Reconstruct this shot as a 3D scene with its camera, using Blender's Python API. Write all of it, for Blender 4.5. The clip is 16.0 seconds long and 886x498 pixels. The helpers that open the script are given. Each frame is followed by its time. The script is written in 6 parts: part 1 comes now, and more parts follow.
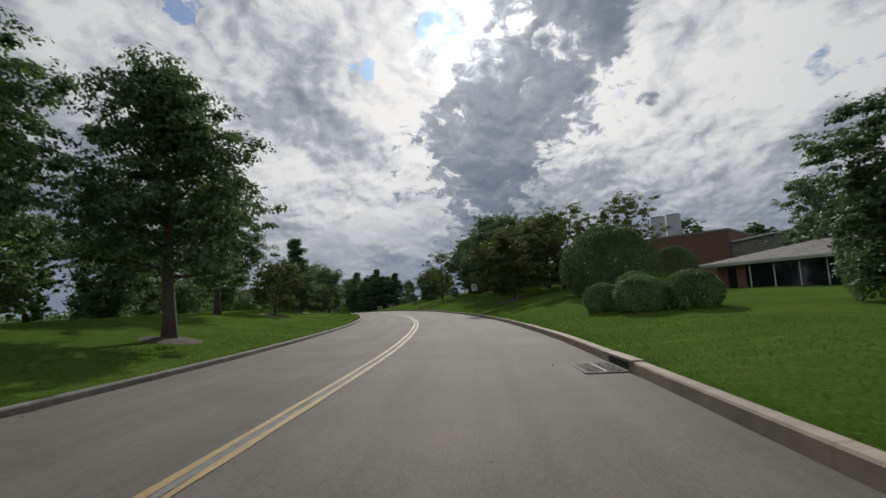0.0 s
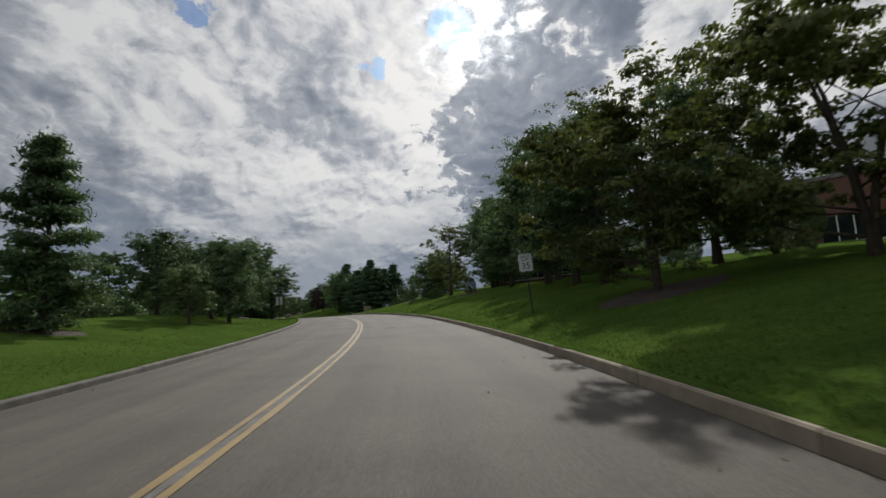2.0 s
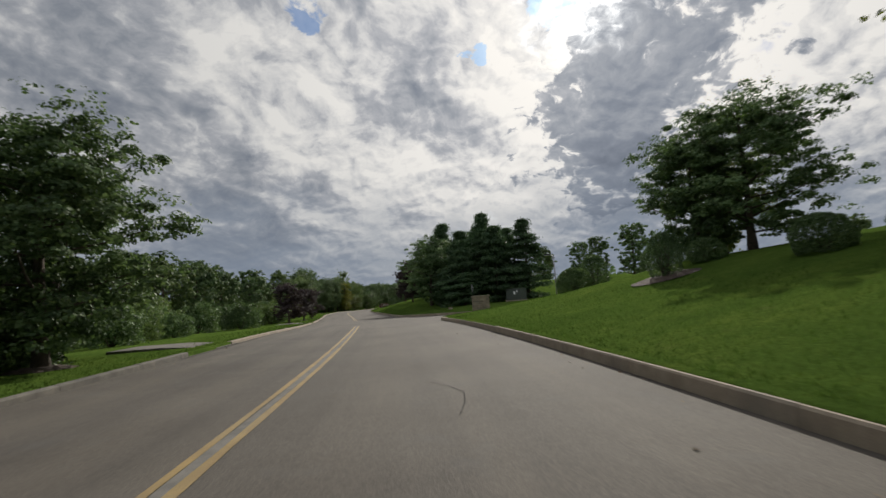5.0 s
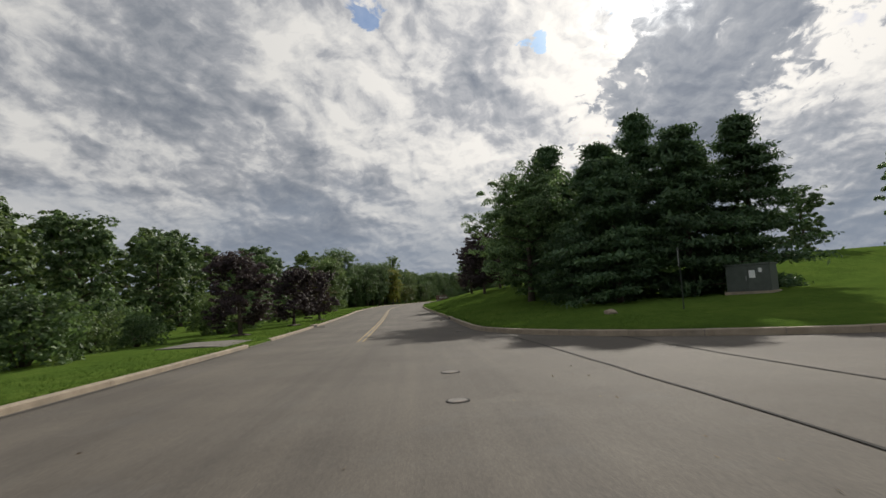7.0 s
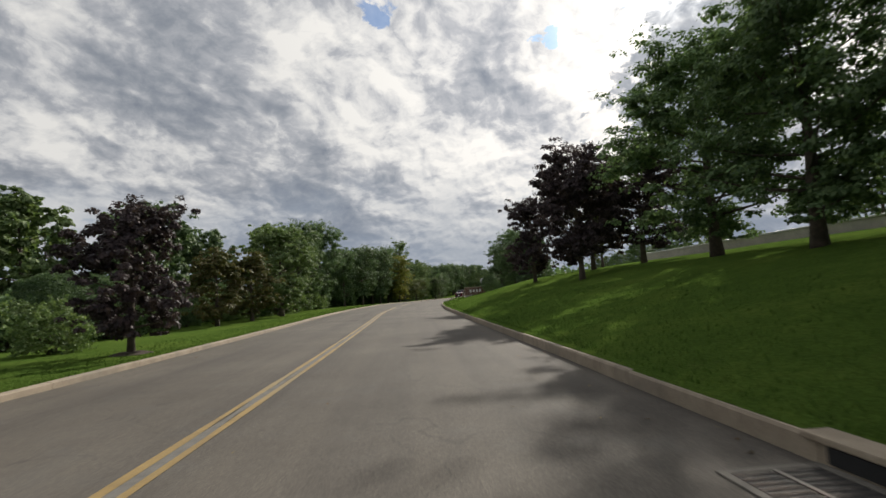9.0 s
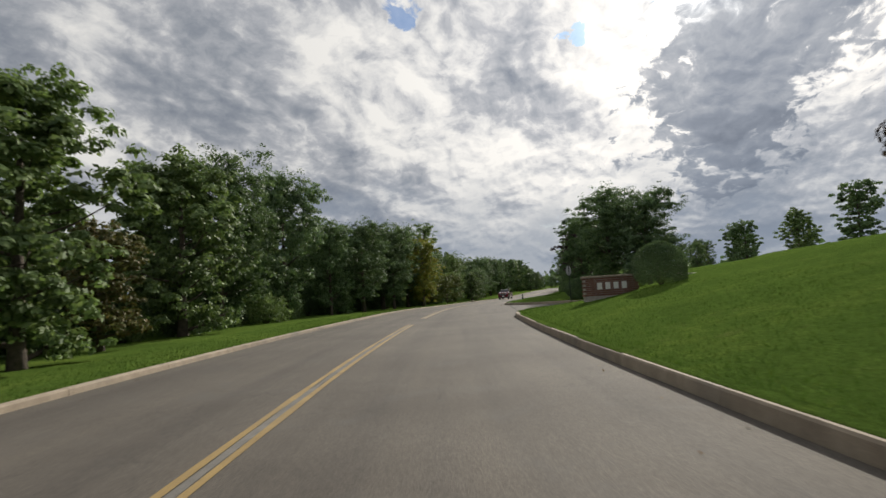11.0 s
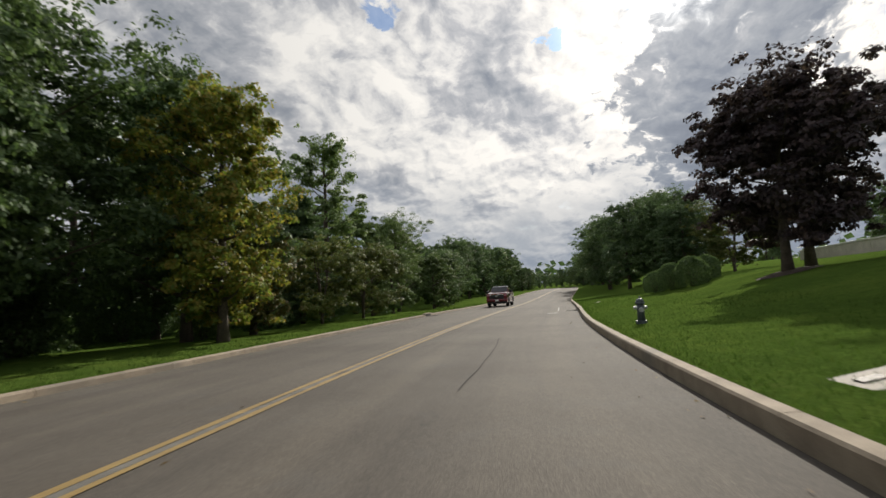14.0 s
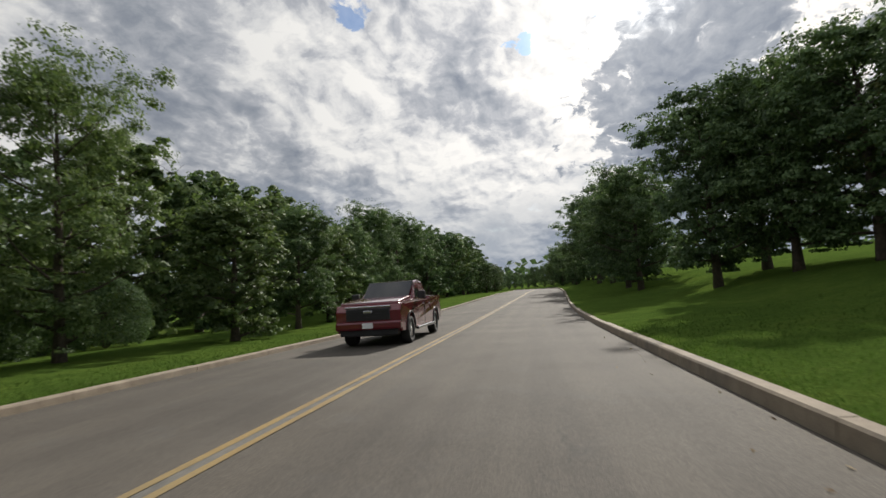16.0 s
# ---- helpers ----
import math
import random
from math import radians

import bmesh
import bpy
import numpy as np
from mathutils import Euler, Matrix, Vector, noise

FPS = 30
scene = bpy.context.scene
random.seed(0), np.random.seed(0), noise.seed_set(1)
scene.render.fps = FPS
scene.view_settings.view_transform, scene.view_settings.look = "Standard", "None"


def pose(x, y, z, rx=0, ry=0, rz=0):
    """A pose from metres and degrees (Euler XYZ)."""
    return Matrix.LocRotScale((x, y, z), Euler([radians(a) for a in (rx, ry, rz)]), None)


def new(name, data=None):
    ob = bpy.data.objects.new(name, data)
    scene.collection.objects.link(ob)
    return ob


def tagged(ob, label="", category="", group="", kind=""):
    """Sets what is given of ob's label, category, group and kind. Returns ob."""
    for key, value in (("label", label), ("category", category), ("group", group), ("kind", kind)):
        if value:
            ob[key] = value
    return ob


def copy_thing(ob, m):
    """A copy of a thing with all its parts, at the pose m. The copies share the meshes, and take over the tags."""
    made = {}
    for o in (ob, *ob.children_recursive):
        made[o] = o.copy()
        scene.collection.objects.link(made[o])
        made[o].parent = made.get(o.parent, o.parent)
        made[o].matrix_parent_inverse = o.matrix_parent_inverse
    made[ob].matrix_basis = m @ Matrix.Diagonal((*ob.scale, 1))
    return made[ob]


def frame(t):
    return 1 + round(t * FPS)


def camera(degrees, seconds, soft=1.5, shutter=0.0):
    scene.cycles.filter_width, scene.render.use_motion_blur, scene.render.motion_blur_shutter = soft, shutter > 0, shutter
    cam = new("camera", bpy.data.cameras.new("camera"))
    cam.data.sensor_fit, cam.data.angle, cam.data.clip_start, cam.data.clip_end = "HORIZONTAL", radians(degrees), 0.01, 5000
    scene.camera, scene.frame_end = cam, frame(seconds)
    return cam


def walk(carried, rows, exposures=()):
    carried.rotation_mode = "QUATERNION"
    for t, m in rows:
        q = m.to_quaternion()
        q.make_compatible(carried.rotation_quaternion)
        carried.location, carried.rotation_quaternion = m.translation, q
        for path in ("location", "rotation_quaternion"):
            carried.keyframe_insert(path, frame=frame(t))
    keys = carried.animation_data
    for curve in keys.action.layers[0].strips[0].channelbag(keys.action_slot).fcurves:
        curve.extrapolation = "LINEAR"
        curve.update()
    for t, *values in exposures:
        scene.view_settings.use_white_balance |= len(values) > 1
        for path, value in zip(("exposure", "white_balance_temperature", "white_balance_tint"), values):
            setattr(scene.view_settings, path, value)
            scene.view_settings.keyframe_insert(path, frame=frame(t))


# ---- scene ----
# ---- camera ----
cam = camera(83.0, 16.0, 1.5, 0.12)
WALK = [
    (0.0, -0.08, 0.00, 0.00, 6.72, 3.14, 0.04),
    (0.5, 0.28, 7.33, 0.05, 6.69, 3.09, 0.05),
    (1.0, 0.54, 14.82, 0.14, 6.62, 3.11, 0.33),
    (1.5, 0.58, 22.12, 0.25, 6.52, 3.21, 0.79),
    (2.0, 0.32, 30.39, 0.37, 6.59, 3.45, 1.47),
    (2.5, -0.23, 39.03, 0.45, 6.67, 3.65, 2.24),
    (3.0, -1.33, 47.97, 0.58, 6.76, 3.67, 3.22),
    (3.5, -2.66, 56.43, 0.67, 6.58, 3.61, 4.32),
    (4.0, -4.34, 64.68, 0.88, 6.34, 3.76, 5.95),
    (4.5, -6.38, 72.75, 0.99, 6.15, 3.75, 9.30),
    (5.0, -8.74, 80.71, 1.09, 5.84, 4.04, 13.91),
    (5.5, -11.41, 88.57, 1.22, 5.66, 4.16, 17.66),
    (6.0, -14.19, 96.44, 1.30, 5.53, 4.02, 19.74),
    (6.5, -17.10, 104.30, 1.30, 5.45, 3.72, 20.49),
    (7.0, -20.22, 112.07, 1.19, 5.36, 3.41, 20.54),
    (7.5, -23.53, 119.75, 1.02, 5.26, 3.21, 20.53),
    (8.0, -27.04, 127.23, 0.92, 5.47, 3.46, 21.13),
    (8.5, -30.48, 134.68, 0.92, 5.21, 3.59, 21.54),
    (9.0, -33.51, 141.65, 0.83, 5.13, 3.60, 21.93),
    (9.5, -36.44, 148.15, 0.81, 5.21, 3.79, 22.33),
    (10.0, -39.90, 155.07, 0.83, 5.20, 3.80, 22.86),
    (10.5, -43.55, 162.21, 0.89, 5.26, 3.67, 24.22),
    (11.0, -47.13, 169.52, 0.95, 5.38, 3.72, 25.05),
    (11.5, -50.51, 177.02, 0.95, 5.50, 3.85, 25.35),
    (12.0, -53.64, 184.65, 0.93, 5.53, 3.89, 25.19),
    (12.5, -56.62, 192.30, 0.91, 5.48, 3.76, 24.80),
    (13.0, -59.43, 200.03, 1.00, 5.36, 3.45, 24.12),
    (13.5, -61.96, 207.86, 0.94, 5.36, 3.38, 23.26),
    (14.0, -64.14, 215.87, 0.91, 5.36, 3.44, 22.31),
    (14.5, -65.99, 223.75, 0.83, 5.50, 3.51, 21.44),
    (15.0, -67.61, 231.79, 0.84, 5.58, 3.70, 20.50),
    (15.5, -69.17, 239.81, 0.90, 5.43, 3.69, 19.59),
    (16.0, -70.52, 247.84, 0.90, 5.35, 3.74, 18.95),
]
walk(cam, [(t, pose(x, y, z, 90 + pitch, roll, yaw)) for t, x, y, z, pitch, roll, yaw in WALK],
     exposures=[(0.0, -0.38, 6080, 10), (1.5, -0.44, 6080, 10), (3.0, -0.34, 6200, 10), (4.5, -0.30, 6320, 10), (7.5, -0.12, 6420, 10), (9.5, 0.04, 6400, 10), (12.5, -0.04, 6400, 10), (14.5, 0.02, 6500, 10), (16.0, 0.0, 6320, 10)])

# ---- daylight ----
SUN_YAW, SUN_UP = -4.5, 30.0   # degrees: turned from +y to the left, and above the horizon


def sun_way():
    a, e = radians(SUN_YAW), radians(SUN_UP)
    return Vector((-math.sin(a) * math.cos(e), math.cos(a) * math.cos(e), math.sin(e)))


def node(tree, kind, x=0, y=0, **values):
    n = tree.nodes.new(kind)
    n.location = (x, y)
    for key, value in values.items():
        k = key[3:]
        n.inputs[int(k) if k.isdigit() else k.replace("_", " ")].default_value = value
    return n


def ramp(tree, stops, interpolation="LINEAR"):
    n = tree.nodes.new("ShaderNodeValToRGB")
    n.color_ramp.interpolation = interpolation
    el = n.color_ramp.elements
    el[0].position, el[0].color = stops[0][0], (*stops[0][1], 1)
    el[1].position, el[1].color = stops[-1][0], (*stops[-1][1], 1)
    for p, c in stops[1:-1]:
        e = el.new(p)
        e.color = (*c, 1)
    return n


def math_node(tree, op, a=None, b=None, clamp=False):
    n = tree.nodes.new("ShaderNodeMath")
    n.operation, n.use_clamp = op, clamp
    for i, v in enumerate((a, b)):
        if v is None:
            continue
        if isinstance(v, (int, float)):
            n.inputs[i].default_value = v
        else:
            tree.links.new(v, n.inputs[i])
    return n.outputs[0]


def vec_node(tree, op, a=None, b=None):
    n = tree.nodes.new("ShaderNodeVectorMath")
    n.operation = op
    for i, v in enumerate((a, b)):
        if v is None:
            continue
        if isinstance(v, (tuple, Vector)):
            n.inputs[i].default_value = v
        else:
            tree.links.new(v, n.inputs[i])
    return n


def mix_col(tree, fac, a, b, blend="MIX"):
    n = tree.nodes.new("ShaderNodeMix")
    n.data_type, n.blend_type = "RGBA", blend
    for i, v in ((0, fac), (6, a), (7, b)):
        if isinstance(v, (int, float)):
            n.inputs[i].default_value = v
        elif isinstance(v, tuple):
            n.inputs[i].default_value = (*v, 1)
        else:
            tree.links.new(v, n.inputs[i])
    return n.outputs[2]


def build_world():
    world = bpy.data.worlds.new("sky")
    scene.world = world
    world.use_nodes = True
    t = world.node_tree
    t.nodes.clear()
    out = node(t, "ShaderNodeOutputWorld")
    bg = node(t, "ShaderNodeBackground")
    sky = node(t, "ShaderNodeTexSky")
    sky.sky_type, sky.sun_disc = "NISHITA", False
    sky.sun_elevation, sky.sun_rotation = radians(SUN_UP), radians(-SUN_YAW)
    clear = vec_node(t, "SCALE", sky.outputs[0])
    clear.inputs[3].default_value = 0.085
    way = node(t, "ShaderNodeTexCoord").outputs["Generated"]
    aim = vec_node(t, "NORMALIZE", way).outputs[0]
    sep = node(t, "ShaderNodeSeparateXYZ")
    t.links.new(aim, sep.inputs[0])
    # a level sheet of cloud overhead: the way up to it runs out towards the horizon
    up = math_node(t, "ADD", math_node(t, "MAXIMUM", sep.outputs[2], 0.0), 0.42)

    def on_sheet(x, y):
        c = node(t, "ShaderNodeCombineXYZ")
        t.links.new(math_node(t, "DIVIDE", x, up), c.inputs[0])
        t.links.new(math_node(t, "DIVIDE", y, up), c.inputs[1])
        return c.outputs[0]

    flat = on_sheet(sep.outputs[0], sep.outputs[1])
    s = sun_way()

    def noise(where, scale, detail, rough, move=(0, 0, 0), bend=0.0):
        n = node(t, "ShaderNodeTexNoise", in_Scale=scale, in_Detail=detail, in_Roughness=rough, in_Distortion=bend)
        t.links.new(vec_node(t, "ADD", where, move).outputs[0], n.inputs["Vector"])
        return n.outputs["Fac"]

    def total(*terms):
        out_ = None
        for fac, k in terms:
            v = math_node(t, "MULTIPLY", fac, k)
            out_ = v if out_ is None else math_node(t, "ADD", out_, v)
        return out_

    # the sheet is drawn out a little along the road and rolled into puffs
    drawn = vec_node(t, "MULTIPLY", flat, (1.05, 0.92, 1.0)).outputs[0]
    swirl = node(t, "ShaderNodeTexNoise", in_Scale=5.0, in_Detail=4.0, in_Roughness=0.55)
    t.links.new(drawn, swirl.inputs["Vector"])
    curl = vec_node(t, "SCALE", vec_node(t, "SUBTRACT", swirl.outputs["Color"], (0.5, 0.5, 0.5)).outputs[0])
    curl.inputs[3].default_value = 0.11
    sheet = vec_node(t, "ADD", drawn, curl.outputs[0]).outputs[0]

    def puffs(where, scale):
        n = node(t, "ShaderNodeTexVoronoi", in_Scale=scale, in_Detail=3.0, in_Roughness=0.55)
        n.feature, n.normalize = "SMOOTH_F1", True
        n.inputs["Smoothness"].default_value = 0.35
        t.links.new(where, n.inputs["Vector"])
        return n.outputs["Distance"]

    big = noise(drawn, 1.7, 4, 0.5, (3.1, 1.2, 0), 0.25)
    mid = noise(sheet, 4.3, 10, 0.60, (0.4, 2.2, 0), 0.1)
    toward = vec_node(t, "SCALE", vec_node(t, "NORMALIZE", vec_node(t, "SUBTRACT", (s.x / (s.z + 0.42), s.y / (s.z + 0.42), 0.0), flat).outputs[0]).outputs[0])
    toward.inputs[3].default_value = 0.025
    lean = vec_node(t, "ADD", sheet, toward.outputs[0]).outputs[0]
    mid_sun = noise(lean, 4.3, 10, 0.60, (0.4, 2.2, 0), 0.1)
    puff, puff_sun = puffs(sheet, 4.6), puffs(lean, 4.6)
    fine = noise(sheet, 19.0, 8, 0.58, (0, 0, 0), 0.3)
    # nearness to the sun behind the clouds
    near = math_node(t, "MAXIMUM", vec_node(t, "DOT_PRODUCT", aim, tuple(s)).outputs["Value"], 0.0)
    glow = math_node(t, "POWER", near, 7.0)
    ragged = total((math_node(t, "SUBTRACT", 0.5, mid), 0.012), (math_node(t, "SUBTRACT", 0.5, fine), 0.02))
    core = math_node(t, "POWER", math_node(t, "ADD", near, ragged), 480.0)

    def bank(yaw, el, size, soft=0.8, wobble=0.055):
        a, e = radians(yaw), radians(el)
        d = (-math.sin(a) * math.cos(e), math.cos(a) * math.cos(e), math.sin(e))
        wob = total((math_node(t, "SUBTRACT", mid, 0.5), wobble), (math_node(t, "SUBTRACT", fine, 0.5), wobble * 0.9))
        v = math_node(t, "ADD", vec_node(t, "DOT_PRODUCT", aim, d).outputs["Value"], wob)
        m = node(t, "ShaderNodeMapRange", in_1=math.cos(radians(size * 1.2)), in_2=math.cos(radians(size * soft)))
        m.interpolation_type = "SMOOTHSTEP"
        t.links.new(v, m.inputs[0])
        return m.outputs[0]

    # the heavy cloud that stands beside and below the sun, and the thin sheet beyond it
    heavy = math_node(t, "MAXIMUM", math_node(t, "MAXIMUM", bank(-12.5, 24.0, 8.5), bank(-13.0, 33.0, 8.0)), bank(-5.0, 17.5, 7.5))
    thin = bank(-44.0, 24.0, 24.0, 0.85, 0.10)
    wide = bank(14.0, 15.0, 21.0, 0.2, 0.08)
    tone = total((big, 0.80), (mid, 0.52), (fine, 0.12), (puff, -0.34), (heavy, 0.23), (thin, -0.05), (wide, -0.075))
    tone = math_node(t, "SUBTRACT", tone, 0.085)
    relief = total((math_node(t, "SUBTRACT", mid, mid_sun), 1.1), (math_node(t, "SUBTRACT", puff_sun, puff), 0.80))
    tone = math_node(t, "SUBTRACT", tone, relief)
    lit = ramp(t, [(0.39, (1.20, 1.17, 1.11)), (0.475, (0.93, 0.925, 0.915)), (0.54, (0.63, 0.645, 0.68)), (0.62, (0.445, 0.475, 0.525)), (0.72, (0.31, 0.345, 0.41)), (0.95, (0.17, 0.20, 0.255))])
    t.links.new(tone, lit.inputs[0])
    # clouds away from the sun are lit from the front
    away = math_node(t, "MAXIMUM", vec_node(t, "DOT_PRODUCT", aim, (-s.x, -s.y, 0.0)).outputs["Value"], 0.0)
    bright = math_node(t, "ADD", total((glow, 0.40), (away, 0.5)), 0.62)
    cloud = vec_node(t, "SCALE", lit.outputs[0])
    t.links.new(bright, cloud.inputs[3])
    warm = mix_col(t, math_node(t, "MULTIPLY", glow, 0.6), cloud.outputs[0], vec_node(t, "MULTIPLY", cloud.outputs[0], (1.05, 1.0, 0.94)).outputs[0])
    cover = node(t, "ShaderNodeMapRange", in_1=0.20, in_2=0.28)
    t.links.new(tone, cover.inputs[0])
    col = mix_col(t, cover.outputs[0], clear.outputs[0], warm)
    # small holes of blue
    holes = math_node(t, "MAXIMUM", math_node(t, "MAXIMUM", bank(27.8, 30.8, 1.5, 0.2, 0.0045), bank(8.0, 26.4, 0.9, 0.3, 0.003)), bank(-1.2, 30.5, 1.9, 0.5, 0.004))
    col = mix_col(t, math_node(t, "MULTIPLY", holes, 0.75), col, vec_node(t, "MULTIPLY", clear.outputs[0], (0.50, 0.78, 1.10)).outputs[0])
    # the grey bank low over the horizon, and the sun's own glare
    low = node(t, "ShaderNodeMapRange", in_1=0.25, in_2=0.07)
    t.links.new(math_node(t, "ADD", sep.outputs[2], math_node(t, "MULTIPLY", math_node(t, "SUBTRACT", mid, 0.5), 0.30)), low.inputs[0])
    col = mix_col(t, math_node(t, "MULTIPLY", low.outputs[0], 0.78), col, (0.25, 0.295, 0.365))
    flare = vec_node(t, "SCALE", (1.0, 0.97, 0.90))
    t.links.new(math_node(t, "MULTIPLY", core, 1.4), flare.inputs[3])
    col = vec_node(t, "ADD", col, flare.outputs[0]).outputs[0]
    t.links.new(col, bg.inputs[0])
    bg.inputs[1].default_value = 1.0
    t.links.new(bg.outputs[0], out.inputs[0])


build_world()
sun = new("sun", bpy.data.lights.new("sun", "SUN"))
sun.data.energy, sun.data.angle, sun.data.color = 5.0, radians(0.8), (1.0, 0.93, 0.82)
sun.rotation_mode = "QUATERNION"
sun.rotation_quaternion = sun_way().to_track_quat("Z", "Y")

# ---- materials ----
def material(name, rough=0.8, metal=0.0):
    m = bpy.data.materials.new(name)
    m.use_nodes = True
    b = m.node_tree.nodes["Principled BSDF"]
    b.inputs["Roughness"].default_value, b.inputs["Metallic"].default_value = rough, metal
    return m, m.node_tree, b


def noise_fac(t, scale, detail=6.0, rough=0.6, space="Object"):
    n = node(t, "ShaderNodeTexNoise", in_Scale=scale, in_Detail=detail, in_Roughness=rough)
    t.links.new(node(t, "ShaderNodeTexCoord").outputs[space], n.inputs["Vector"])
    return n.outputs["Fac"]


def bump(t, b, height, strength=0.3, distance=0.02):
    n = node(t, "ShaderNodeBump", in_Strength=strength, in_Distance=distance)
    t.links.new(height, n.inputs["Height"])
    t.links.new(n.outputs[0], b.inputs["Normal"])


def speckled(name, low, high, scale, fine_scale, rough=0.9, bump_by=0.4, depth=0.01, stains=None, spread=0.18, metal=0.0, vary=0.0):
    """A rough surface: two tones by broad noise, a fine grain over them, and slow stains."""
    m, t, b = material(name, rough, metal)
    broad = ramp(t, [(0.5 - spread, low), (0.5 + spread, high)])
    t.links.new(noise_fac(t, scale), broad.inputs[0])
    grain = noise_fac(t, fine_scale, 4.0, 0.7)
    g = ramp(t, [(0.3, (0.72, 0.72, 0.72)), (0.7, (1.25, 1.25, 1.25))])
    t.links.new(grain, g.inputs[0])
    col = mix_col(t, 1.0, broad.outputs[0], g.outputs[0], "MULTIPLY")
    if stains:
        st = ramp(t, [(0.52, (0, 0, 0)), (0.68, (1, 1, 1))])
        t.links.new(noise_fac(t, scale * 0.17, 5.0, 0.55), st.inputs[0])
        col = mix_col(t, math_node(t, "MULTIPLY", st.outputs[0], 0.6), col, stains)
    if vary:
        r = node(t, "ShaderNodeObjectInfo").outputs["Random"]
        k = math_node(t, "ADD", 1.0 - vary, math_node(t, "MULTIPLY", r, 2 * vary))
        v = vec_node(t, "SCALE", col)
        t.links.new(k, v.inputs[3])
        col = v.outputs[0]
    t.links.new(col, b.inputs["Base Color"])
    bump(t, b, grain, bump_by, depth)
    return m


def leafy(name, tones, translucent=0.33, gloss=0.58):
    """Leaves: each its own tone, light passing through from behind."""
    m, t, b = material(name, gloss)
    tree = t
    r = node(t, "ShaderNodeNewGeometry").outputs["Random Per Island"]
    c = ramp(t, [(i / (len(tones) - 1), tone) for i, tone in enumerate(tones)])
    t.links.new(r, c.inputs[0])
    patch = ramp(t, [(0.35, (0.75, 0.75, 0.75)), (0.65, (1.2, 1.2, 1.15))])
    t.links.new(noise_fac(t, 0.45, 3.0), patch.inputs[0])
    one = node(t, "ShaderNodeObjectInfo").outputs["Random"]
    col = mix_col(t, 1.0, c.outputs[0], patch.outputs[0], "MULTIPLY")
    v = vec_node(t, "SCALE", col)
    t.links.new(math_node(t, "ADD", 0.95, math_node(t, "MULTIPLY", one, 0.35)), v.inputs[3])
    t.links.new(v.outputs[0], b.inputs["Base Color"])
    b.inputs["Specular IOR Level"].default_value = 0.22
    tr = node(t, "ShaderNodeBsdfTranslucent")
    tc = vec_node(t, "MULTIPLY", v.outputs[0], (1.08, 1.12, 0.72))
    t.links.new(tc.outputs[0], tr.inputs[0])
    mx = node(t, "ShaderNodeMixShader", in_0=translucent)
    t.links.new(b.outputs[0], mx.inputs[1])
    t.links.new(tr.outputs[0], mx.inputs[2])
    t.links.new(mx.outputs[0], tree.nodes["Material Output"].inputs[0])
    return m


def plain(name, colour, rough=0.6, metal=0.0, grain=60.0, amount=0.12):
    m, t, b = material(name, rough, metal)
    g = ramp(t, [(0.3, tuple(c * (1 - amount) for c in colour)), (0.7, tuple(min(1, c * (1 + amount)) for c in colour))])
    t.links.new(noise_fac(t, grain), g.inputs[0])
    t.links.new(g.outputs[0], b.inputs["Base Color"])
    return m


